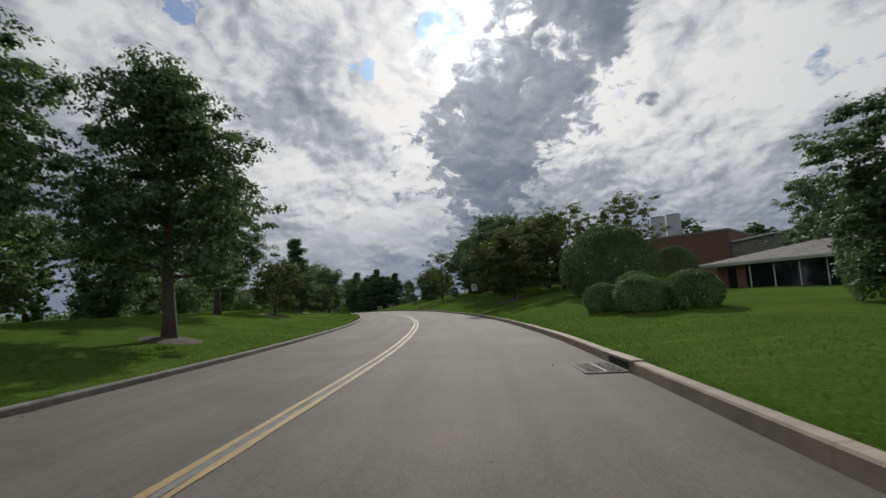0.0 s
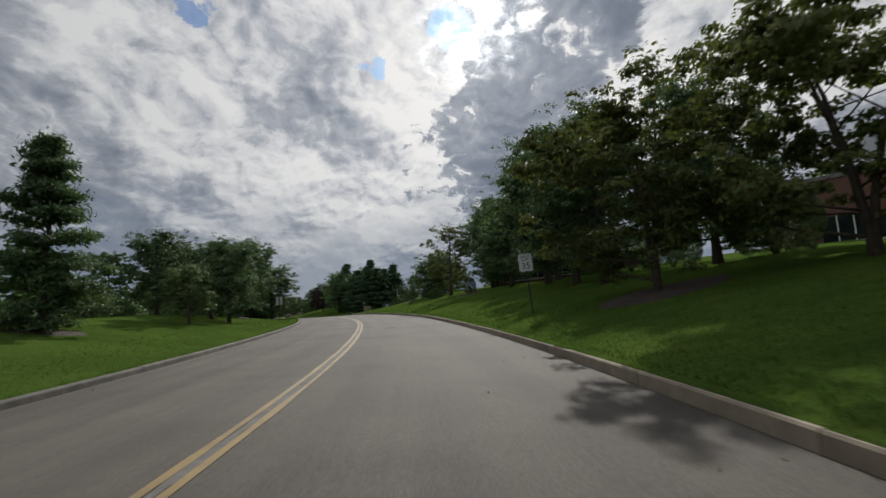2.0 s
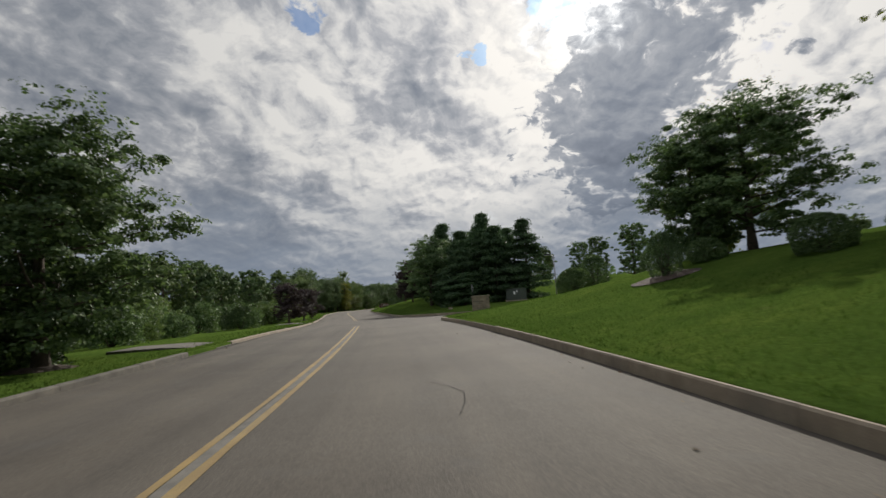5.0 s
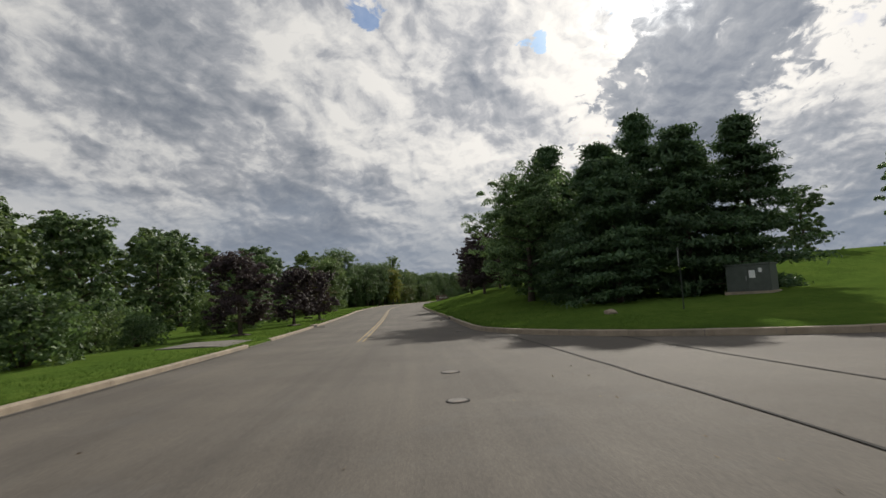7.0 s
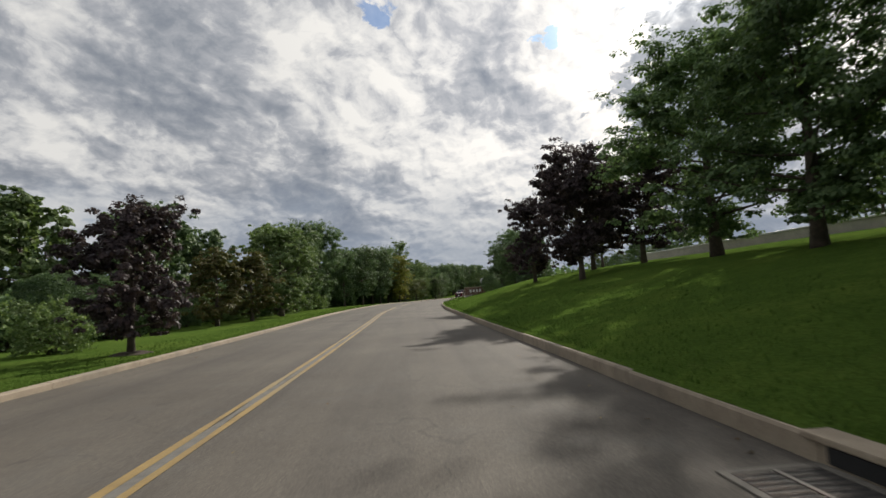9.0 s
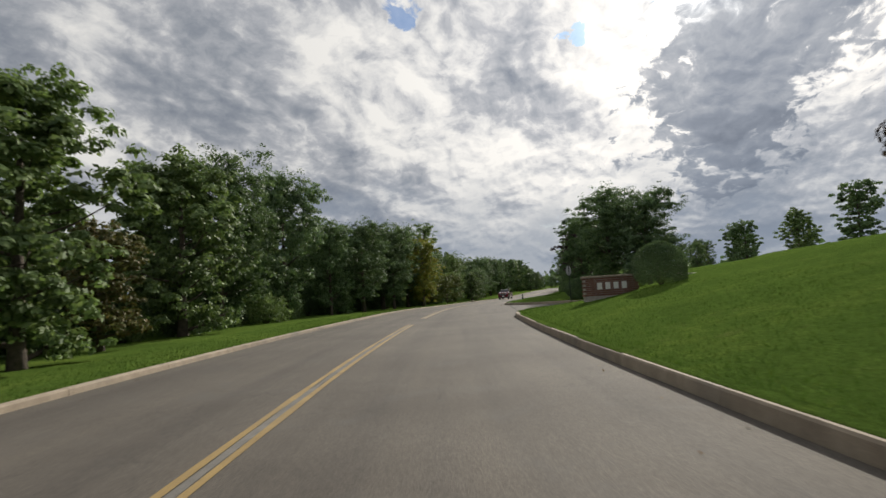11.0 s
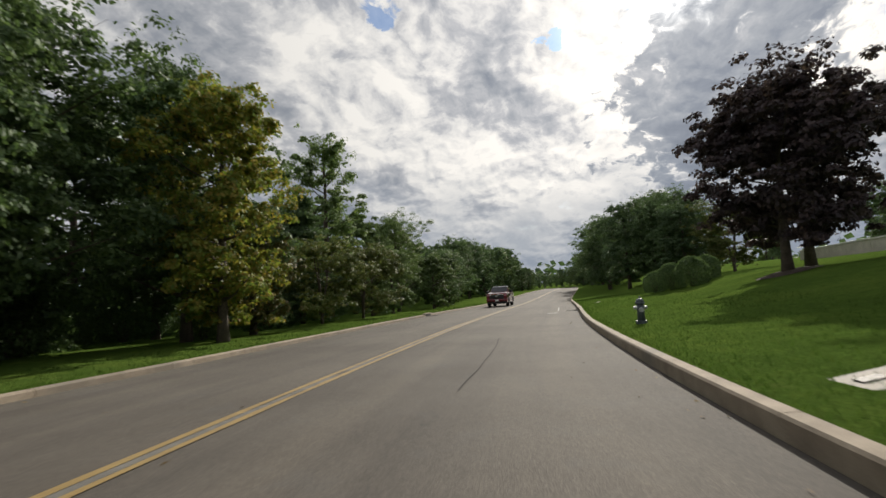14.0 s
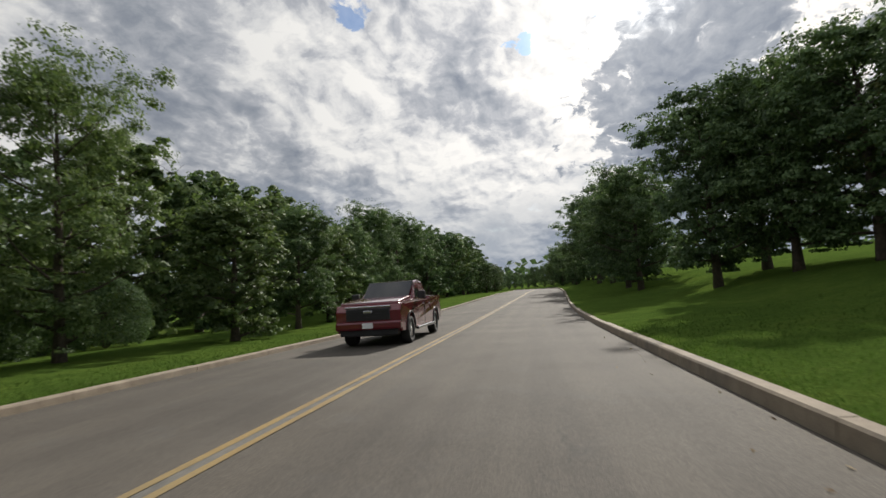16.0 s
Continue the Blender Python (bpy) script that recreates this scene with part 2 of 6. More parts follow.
def asphalt_mat():
    m, t, b = material("asphalt", 0.88)
    broad = ramp(t, [(0.35, (0.074, 0.065, 0.055)), (0.65, (0.099, 0.088, 0.075))])
    t.links.new(noise_fac(t, 0.35, 5.0), broad.inputs[0])
    # stone chips in the binder
    chips = node(t, "ShaderNodeTexVoronoi", in_Scale=85.0)
    t.links.new(node(t, "ShaderNodeTexCoord").outputs["Object"], chips.inputs["Vector"])
    tone = ramp(t, [(0.0, (0.78, 0.78, 0.78)), (0.6, (1.05, 1.04, 1.02)), (1.0, (1.45, 1.42, 1.36))])
    sepc = node(t, "ShaderNodeSeparateColor")
    t.links.new(chips.outputs["Color"], sepc.inputs[0])
    t.links.new(sepc.outputs[0], tone.inputs[0])
    col = mix_col(t, 1.0, broad.outputs[0], tone.outputs[0], "MULTIPLY")
    st = ramp(t, [(0.55, (0, 0, 0)), (0.72, (1, 1, 1))])
    t.links.new(noise_fac(t, 1.1, 6.0, 0.65), st.inputs[0])
    col = mix_col(t, math_node(t, "MULTIPLY", st.outputs[0], 0.35), col, (0.10, 0.096, 0.09))
    # wheel tracks and long streaks: the map holds metres across and along
    lane = node(t, "ShaderNodeMapping")
    lane.inputs["Scale"].default_value = (1.15, 0.035, 1.0)
    t.links.new(node(t, "ShaderNodeTexCoord").outputs["UV"], lane.inputs["Vector"])
    streak = node(t, "ShaderNodeTexNoise", in_Scale=1.0, in_Detail=5.0, in_Roughness=0.62)
    t.links.new(lane.outputs[0], streak.inputs["Vector"])
    tracks = ramp(t, [(0.36, (0.84, 0.84, 0.85)), (0.5, (1.0, 1.0, 1.0)), (0.64, (1.13, 1.12, 1.10))])
    t.links.new(streak.outputs["Fac"], tracks.inputs[0])
    col = mix_col(t, 1.0, col, tracks.outputs[0], "MULTIPLY")
    # fine cracks
    warp = node(t, "ShaderNodeTexNoise", in_Scale=0.8, in_Detail=4.0)
    t.links.new(node(t, "ShaderNodeTexCoord").outputs["Object"], warp.inputs["Vector"])
    cells = node(t, "ShaderNodeTexVoronoi", in_Scale=0.28)
    cells.feature = "DISTANCE_TO_EDGE"
    bent = vec_node(t, "ADD", node(t, "ShaderNodeTexCoord").outputs["Object"], vec_node(t, "MULTIPLY", warp.outputs["Color"], (2.2, 2.2, 0)).outputs[0])
    t.links.new(bent.outputs[0], cells.inputs["Vector"])
    line = ramp(t, [(0.0, (1, 1, 1)), (0.0035, (0, 0, 0))])
    t.links.new(cells.outputs["Distance"], line.inputs[0])
    where = ramp(t, [(0.50, (0, 0, 0)), (0.58, (1, 1, 1))])
    t.links.new(noise_fac(t, 0.09, 3.0), where.inputs[0])
    crack = math_node(t, "MULTIPLY", math_node(t, "MULTIPLY", line.outputs[0], where.outputs[0]), 0.55)
    col = mix_col(t, crack, col, (0.04, 0.038, 0.035))
    t.links.new(col, b.inputs["Base Color"])
    b.inputs["Specular IOR Level"].default_value = 0.3
    bump(t, b, chips.outputs["Distance"], 0.35, 0.006)
    return m


def grass_mat():
    m, t, b = material("lawn", 0.9)
    broad = ramp(t, [(0.30, (0.034, 0.066, 0.015)), (0.5, (0.055, 0.096, 0.020)), (0.72, (0.098, 0.138, 0.029))])
    tufts = math_node(t, "ADD", math_node(t, "MULTIPLY", noise_fac(t, 0.30, 6.0, 0.65), 0.6), math_node(t, "MULTIPLY", noise_fac(t, 2.6, 5.0, 0.62), 0.4))
    t.links.new(tufts, broad.inputs[0])
    blade = noise_fac(t, 22.0, 6.0, 0.75)
    g = ramp(t, [(0.32, (0.45, 0.48, 0.45)), (0.68, (1.5, 1.48, 1.4))])
    t.links.new(blade, g.inputs[0])
    col = mix_col(t, 1.0, broad.outputs[0], g.outputs[0], "MULTIPLY")
    dry = ramp(t, [(0.60, (0, 0, 0)), (0.75, (1, 1, 1))])
    t.links.new(noise_fac(t, 1.4, 5.0, 0.7), dry.inputs[0])
    col = mix_col(t, math_node(t, "MULTIPLY", dry.outputs[0], 0.35), col, (0.13, 0.125, 0.05))
    t.links.new(col, b.inputs["Base Color"])
    b.inputs["Specular IOR Level"].default_value = 0.0
    # the fuzz of upright blades against the light
    b.inputs["Sheen Weight"].default_value = 0.11
    b.inputs["Sheen Roughness"].default_value = 0.55
    b.inputs["Sheen Tint"].default_value = (0.42, 0.58, 0.10, 1)
    bump(t, b, blade, 0.9, 0.05)
    return m


ASPHALT, GRASS = asphalt_mat(), grass_mat()
CONCRETE = speckled("kerb_concrete", (0.225, 0.182, 0.132), (0.335, 0.277, 0.205), 3.0, 90.0, 0.9, 0.4, 0.006, (0.16, 0.145, 0.12), vary=0.08)
# darker concrete; for the near left kerb it holds shade as well as grime
DARK_CONCRETE = speckled("dark_kerb_concrete", (0.085, 0.078, 0.066), (0.165, 0.150, 0.125), 3.0, 90.0, 0.92, 0.4, 0.006, (0.06, 0.056, 0.05), vary=0.1)
JOINT = speckled("joint_mortar", (0.10, 0.095, 0.085), (0.16, 0.15, 0.13), 4.0, 60.0)
SEAM = speckled("tar_seam", (0.035, 0.034, 0.032), (0.06, 0.058, 0.055), 5.0, 50.0, 0.95)
SEAM.node_tree.nodes["Principled BSDF"].inputs["Specular IOR Level"].default_value = 0.1
YELLOW = speckled("yellow_paint", (0.20, 0.135, 0.050), (0.30, 0.205, 0.068), 2.0, 60.0, 0.75, 0.3, 0.004, (0.22, 0.18, 0.10), 0.2)
WHITE = speckled("white_paint", (0.13, 0.125, 0.115), (0.27, 0.262, 0.245), 2.0, 60.0, 0.75, 0.3, 0.004, (0.25, 0.24, 0.22), 0.2)
BARK = speckled("bark", (0.055, 0.043, 0.033), (0.115, 0.09, 0.068), 6.0, 40.0, 0.95, 0.9, 0.03)
MULCH = speckled("mulch", (0.04, 0.028, 0.02), (0.085, 0.06, 0.042), 6.0, 45.0, 0.95, 1.0, 0.03)
IRON = speckled("cast_iron", (0.05, 0.046, 0.042), (0.11, 0.095, 0.08), 8.0, 80.0, 0.65, 0.3, 0.004, (0.14, 0.08, 0.045), metal=0.25)
# near-black colour for the shade inside the drain's pit and slot
PIT_SHADE = plain("pit_shade", (0.012, 0.012, 0.012), 0.9)
LEAF_GREEN = leafy("leaf_green", [(0.051, 0.084, 0.039), (0.084, 0.135, 0.060), (0.119, 0.180, 0.081), (0.155, 0.215, 0.100)])
LEAF_DARK = leafy("leaf_dark_green", [(0.048, 0.082, 0.042), (0.081, 0.126, 0.062), (0.116, 0.172, 0.083)])
LEAF_OLIVE = leafy("leaf_olive", [(0.058, 0.086, 0.026), (0.095, 0.124, 0.036), (0.125, 0.142, 0.044), (0.140, 0.132, 0.048)])
LEAF_LIME = leafy("leaf_lime", [(0.083, 0.125, 0.050), (0.125, 0.182, 0.071), (0.163, 0.210, 0.086)])
LEAF_GOLD = leafy("leaf_turning_gold", [(0.110, 0.165, 0.036), (0.170, 0.215, 0.046), (0.250, 0.240, 0.052), (0.270, 0.195, 0.050)], 0.45)
LEAF_PURPLE = leafy("leaf_purple", [(0.030, 0.024, 0.028), (0.048, 0.034, 0.039), (0.078, 0.054, 0.056)], 0.25)
LEAF_RUST = leafy("leaf_rust", [(0.070, 0.088, 0.028), (0.105, 0.105, 0.036), (0.140, 0.105, 0.042)])
NEEDLE = leafy("pine_needles", [(0.042, 0.079, 0.042), (0.067, 0.116, 0.058), (0.101, 0.154, 0.073)], 0.2, 0.55)
NEEDLE.node_tree.nodes["Principled BSDF"].inputs["Specular IOR Level"].default_value = 0.2

# ---- small mesh helpers ----
def mesh_of(name, verts, faces, mat, smooth=False):
    me = bpy.data.meshes.new(name)
    me.from_pydata([tuple(v) for v in verts], [], [tuple(f) for f in faces])
    me.materials.append(mat)
    if smooth:
        me.polygons.foreach_set("use_smooth", [True] * len(me.polygons))
    me.update()
    return me


def empty(name, m, label, category, group="", kind=""):
    ob = new(name)
    ob.matrix_basis = m
    return tagged(ob, label, category, group, kind)


def part(name, data, mat, parent, label="", smooth=False, at=None):
    """Links a bmesh or mesh as one mesh object under a thing or a part."""
    if isinstance(data, bmesh.types.BMesh):
        me = bpy.data.meshes.new(name)
        data.to_mesh(me)
        data.free()
        me.materials.append(mat)
        if smooth:
            me.polygons.foreach_set("use_smooth", [True] * len(me.polygons))
    else:
        me = data
    ob = new(name, me)
    ob.parent = parent
    if at is not None:
        ob.matrix_basis = at
    return tagged(ob, label) if label else ob


def thing(name, data, mat, m, label, category, group="", kind="", smooth=False):
    ob = part(name, data, mat, None, "", smooth)
    ob.matrix_basis = m
    return tagged(ob, label, category, group, kind)


def box(size, centre=(0, 0, 0), bevel=0.0, bm=None, turn=None, segments=2):
    bm = bm or bmesh.new()
    m = Matrix.Translation(centre) @ (turn or Matrix()) @ Matrix.Diagonal((*size, 1))
    made = bmesh.ops.create_cube(bm, size=1.0, matrix=m)["verts"]
    if bevel:
        edges = list({e for v in made for e in v.link_edges})
        bmesh.ops.bevel(bm, geom=edges, offset=bevel, segments=segments, profile=0.6, affect="EDGES")
    return bm


def rod(a, b, ra, rb=None, sides=10, bm=None):
    bm = bm or bmesh.new()
    a, b = Vector(a), Vector(b)
    d = b - a
    m = Matrix.Translation((a + b) / 2) @ d.to_track_quat("Z", "Y").to_matrix().to_4x4()
    bmesh.ops.create_cone(bm, cap_ends=True, segments=sides, radius1=ra, radius2=ra if rb is None else rb, depth=d.length, matrix=m)
    return bm


def slab(outline, low, high, bevel=0.0):
    """A flat outline in x, y drawn up from low to high."""
    bm = bmesh.new()
    f = bm.faces.new([bm.verts.new((x, y, low)) for x, y in outline])
    up = bmesh.ops.extrude_face_region(bm, geom=[f])["geom"]
    bmesh.ops.translate(bm, vec=(0, 0, high - low), verts=[g for g in up if isinstance(g, bmesh.types.BMVert)])
    bmesh.ops.recalc_face_normals(bm, faces=bm.faces)
    if bevel:
        bmesh.ops.bevel(bm, geom=list(bm.edges), offset=bevel, segments=2, profile=0.6, affect="EDGES")
    return bm


def words(text, size, mat, parent, m, name="lettering"):
    cu = bpy.data.curves.new(name, "FONT")
    cu.body, cu.size, cu.extrude, cu.align_x, cu.align_y = text, size, 0.001, "CENTER", "CENTER"
    ob = bpy.data.objects.new(name, cu)
    me = bpy.data.meshes.new_from_object(ob)
    bpy.data.objects.remove(ob)
    me.materials.clear()
    me.materials.append(mat)
    return part(name, me, mat, parent, "", False, m)


# ---- the lie of the land ----
CENTRE = [(-2.28, -60, -1.68), (-2.52, -0, -1.32), (-1.59, 16.2, -1.11), (-2.23, 37.52, -0.82), (-4.25, 53.54, -0.59), (-7.59, 70.28, -0.31), (-12.63, 86.69, -0.1), (-19.45, 104.82, -0.05), (-25.73, 119.63, -0.26), (-32.53, 134.23, -0.44), (-39.39, 148.85, -0.46), (-46.46, 163.52, -0.43), (-53.52, 178.32, -0.33), (-60.82, 196.3, -0.24), (-66.2, 211.79, -0.22), (-70.65, 230.97, -0.33), (-73.05, 246.05, -0.33), (-77.09, 272.02, -0.42), (-82.3, 318.2, 0.5), (-91.5, 380, 1.05), (-116, 450, 1.4), (-215, 600, 2.97), (-400, 830, 5.97)]
LEFT, RIGHT, KERB_W, KERB_H, KERB_LOW = 4.46, 4.89, 0.19, 0.18, 0.125


def glide(points, step=1.0):
    """A smooth line through the points, in steps of about one metre."""
    P, out = np.array(points, float), []
    n_ = len(P)
    for i in range(n_ - 1):
        p0, p1, p2, p3 = P[max(i - 1, 0)], P[i], P[i + 1], P[min(i + 2, n_ - 1)]
        d1 = np.linalg.norm(p2 - p1)
        d0, d2 = np.linalg.norm(p1 - p0) or d1, np.linalg.norm(p3 - p2) or d1
        m1 = d1 * ((p1 - p0) / d0 * d1 + (p2 - p1) / d1 * d0) / (d0 + d1) if i > 0 else p2 - p1
        m2 = d1 * ((p2 - p1) / d1 * d2 + (p3 - p2) / d2 * d1) / (d1 + d2) if i < n_ - 2 else p2 - p1
        k = max(2, int(d1 / step))
        for j in range(k):
            u = j / k
            out.append((2 * u**3 - 3 * u**2 + 1) * p1 + (u**3 - 2 * u**2 + u) * m1 + (3 * u**2 - 2 * u**3) * p2 + (u**3 - u**2) * m2)
    return np.array(out + [P[-1]])


LINE = glide(CENTRE)
AHEAD = np.gradient(LINE[:, :2], axis=0)
AHEAD /= np.linalg.norm(AHEAD, axis=1)[:, None]
ALONG = np.concatenate([[0], np.cumsum(np.linalg.norm(np.diff(LINE[:, :2], axis=0), axis=1))])
ALONG -= ALONG[int(np.argmin(np.linalg.norm(LINE[:, :2] - np.array([-2.55, 0]), axis=1)))]


def road_at(s, o=0.0):
    """The place s metres along the road and o metres left of its centre line: x, y, the road's height and its yaw."""
    tx, ty = np.interp(s, ALONG, AHEAD[:, 0]), np.interp(s, ALONG, AHEAD[:, 1])
    k = math.hypot(tx, ty)
    tx, ty = tx / k, ty / k
    return (float(np.interp(s, ALONG, LINE[:, 0]) - o * ty), float(np.interp(s, ALONG, LINE[:, 1]) + o * tx),
            float(np.interp(s, ALONG, LINE[:, 2])), math.degrees(math.atan2(-tx, ty)))


def along_of(x, y):
    i = int(((LINE[:, 0] - x) ** 2 + (LINE[:, 1] - y) ** 2).argmin())
    ex, ey = x - LINE[i, 0], y - LINE[i, 1]
    return ALONG[i] + ex * AHEAD[i, 0] + ey * AHEAD[i, 1], AHEAD[i, 0] * ey - AHEAD[i, 1] * ex


def smooth(a, b, x):
    u = min(1.0, max(0.0, (x - a) / (b - a)))
    return u * u * (3 - 2 * u)


class SideRoad:
    """A road that leaves the main one on its right: the middle of its mouth at s, half its width, its corners' radii. Its places are given
    as d, out from the main road's edge, and w, along it."""

    def __init__(self, s, half, near, far, length):
        self.s, self.half, self.near, self.far, self.length = s, half, near, far, length
        self.radius = max(near, far)

    def width(self, d, w):
        r = self.far if w > 0 else self.near
        d = max(d, 0.0)
        return self.half + (r - math.sqrt(max(0.0, r * r - (r - d) ** 2)) if d < r else 0.0)

    def gap(self, x, y):
        """How far a place lies outside its edge (negative: on it)."""
        s, o = along_of(x, y)
        d, w = -o - RIGHT, s - self.s
        if d < -1.0:
            return 99.0
        return abs(w) - self.width(d, w) if d < self.length else max(abs(w) - self.half, d - self.length)

    def place(self, d, w):
        x, y, z, _ = road_at(self.s + w, -RIGHT - d)
        return np.array((x, y, z))


SIDES = [SideRoad(120.0, 4.5, 5.5, 13.5, 45.0), SideRoad(215.4, 3.3, 10.0, 7.0, 45.0)]


def rise(s, o):
    """The lawn's height over the road beside it."""
    if o < -RIGHT:
        d = -o - RIGHT
        late = 0.8 * max(0.0, d - 6)
        w = smooth(24 + late, 44 + late, s)
        # the bank sinks to an almost level corner behind the first side road
        low = 1 - 0.72 * smooth(112, 122, s) * (1 - smooth(138, 160, s))
        foot = (0.06 + 0.15 * smooth(12, 36, s)) * (1 - 0.6 * smooth(215, 232, s))
        return KERB_H + low * (foot * min(d, 4.5) + (0.025 + 0.185 * w) * max(0, min(d - 4.5, 4.5)) + (0.0 + 0.10 * w) * max(0, min(d - 9, 16)) + 0.02 * max(0, min(d - 25, 60)))
    d = max(0, o - LEFT)
    a = 1 - smooth(70, 95, s)
    return KERB_LOW + a * 0.16 * min(max(d - 0.5, 0), 8) - (1 - a) * 0.012 * max(0, min(d - 3.5, 12))


def ground_z(x, y):
    s, o = along_of(x, y)
    z = float(np.interp(s, ALONG, LINE[:, 2])) + rise(s, o)
    if o < -RIGHT:
        for j in SIDES:
            g = j.gap(x, y)
            if g < 16:
                base = float(np.interp(s, ALONG, LINE[:, 2])) + KERB_H + 0.04 * max(g, 0)
                z = min(z, base + (z - base) * smooth(2, 16, g)) if z > base else z
    return z


def on_ground(s, o, sink=0.0):
    x, y, _, yaw = road_at(s, o)
    return Vector((x, y, ground_z(x, y) - sink)), yaw


# ---- ground, road and kerbs ----
def build_ground():
    ss = np.concatenate([np.arange(-60, 96, 2.0), np.arange(96, 146, 0.5), np.arange(146, 190, 2.0), np.arange(190, 234, 0.5), np.arange(234, 400, 2.5), np.arange(400, 920, 20.0)])
    right = [RIGHT + 0.05, RIGHT + 0.15, RIGHT + 0.5, 6.4, 6.9, 7.4, 7.9, 8.4, 8.9, 9.4, 9.9, 10.4, 11, 11.6, 12.2, 13, 14, 15, 16, 17.5, 19, 21, 23.5, 26, 30, 36, 44, 55, 75, 120, 260, 700, 2200]
    left = [LEFT + 0.05, LEFT + 0.15, 5.6, 6.2, 7, 8, 9, 10, 11, 12.5, 14, 16, 18, 21, 25, 30, 40, 55, 75, 120, 260, 700, 2200]
    offs = [-o for o in reversed(right)] + [-RIGHT + 0.02, 0.0, LEFT - 0.02] + left
    far_right, far_left = np.array((0.93, 0.36)), np.array((-0.93, -0.36))
    verts = []
    wob = lambda x, y: 0.10 * noise.noise((x * 0.11, y * 0.11, 0.3)) + 0.035 * noise.noise((x * 0.5, y * 0.5, 2.0))
    for s in ss:
        for o in offs:
            near = max(-60.0, min(60.0, o))
            x, y, z, _ = road_at(s, near)
            if abs(o) > 60:
                v = (far_right if o < 0 else far_left) * (abs(o) - 60)
                x, y = x + v[0], y + v[1]
                z = z + rise(s, near) + (noise.noise((x * 0.004, y * 0.004, 0)) * 6.0 * smooth(150, 600, abs(o)))
            elif -RIGHT < o < LEFT:
                z -= 0.5
            else:
                hole = False
                if o < 0:
                    for j in SIDES:
                        g = j.gap(x, y)
                        if g < 0.33:
                            if g > -0.42:
                                # pulled onto the back of the kerb
                                w = s - j.s
                                p = j.place(-o - RIGHT, math.copysign(abs(w) - g + 0.19, w))
                                x, y = float(p[0]), float(p[1])
                                z = ground_z(x, y)
                            else:
                                z, hole = z - 3.0, True
                            break
                    else:
                        z = ground_z(x, y)
                else:
                    z = ground_z(x, y)
                d = -o - RIGHT if o < 0 else o - LEFT
                if d < 0.3 and o < 0 and any(j.gap(x, y) < 2.5 for j in SIDES):
                    z -= 0.15
                if not hole:
                    z += wob(x, y) * smooth(0.5, 4.0, d) - 0.012
            verts.append((x, y, z))
    n = len(offs)
    faces = [(i * n + j, i * n + j + 1, (i + 1) * n + j + 1, (i + 1) * n + j) for i in range(len(ss) - 1) for j in range(n - 1)]
    faces = [tuple(reversed(f)) for f in faces]
    ob = new("ground", mesh_of("ground", verts, faces, GRASS, True))
    tagged(ob, "mown green lawn rolling away from the road", "ground", "", "structure")
    return ob


def build_road():
    ss = np.concatenate([np.arange(-60, 400, 1.0), np.arange(400, 545, 5.0)])
    offs = [-RIGHT, -3.6, -1.8, 0.0, 1.7, 3.4, LEFT]
    verts = []
    for s in ss:
        for o in offs:
            x, y, z, _ = road_at(s, o)
            verts.append((x, y, z + 0.006 * noise.noise((x * 0.4, y * 0.4, 0))))
    n = len(offs)
    faces = [((i + 1) * n + j, (i + 1) * n + j + 1, i * n + j + 1, i * n + j) for i in range(len(ss) - 1) for j in range(n - 1)]
    me = mesh_of("road", verts, faces, ASPHALT, True)
    uv = me.uv_layers.new(name="across_along")
    for loop in me.loops:
        i = loop.vertex_index
        uv.data[loop.index].uv = (offs[i % n], ss[i // n])
    tagged(new("road", me), "worn grey asphalt road with a double yellow line", "road", "", "structure")
    for k, j in enumerate(SIDES):
        ds = np.concatenate([np.arange(-2.2, j.radius + 0.6, 0.4), np.arange(j.radius + 1, j.length, 2.0)])
        verts, faces = [], []
        for d in ds:
            for u in (-1.0, -0.5, 0.0, 0.5, 1.0):
                p = j.place(d, u * (j.width(d, u) + 0.02))
                verts.append((p[0], p[1], p[2] - 0.004))
        for i in range(len(ds) - 1):
            for q in range(4):
                faces.append((i * 5 + q + 1, i * 5 + q, (i + 1) * 5 + q, (i + 1) * 5 + q + 1))
        tagged(new("side_road", mesh_of("side_road", verts, [tuple(reversed(f)) for f in faces], ASPHALT)), "grey asphalt side road joining at a wide mouth", "road", "", "structure")


def kerb_stone(name, outline, parent, mat, tall=KERB_H):
    """One length of kerb along a run of (x, y, z, nx, ny), the normal pointing away from the road."""
    h, w, c = tall, KERB_W, 0.025
    prof = [(0, -0.25), (0.012, h - c), (0.03, h), (w - 0.015, h + 0.004), (w, h - 0.015), (w, -0.25)]
    verts, faces, n = [], [], len(prof)
    for x, y, z, nx, ny in outline:
        verts += [(x + nx * a, y + ny * a, z + b) for a, b in prof]
    for i in range(len(outline) - 1):
        for q in range(n - 1):
            faces.append((i * n + q, i * n + q + 1, (i + 1) * n + q + 1, (i + 1) * n + q))
    last = (len(outline) - 1) * n
    faces += [tuple(range(n))[::-1], tuple(last + q for q in range(n))]
    return part(name, mesh_of(name, verts, faces, mat), mat, parent)


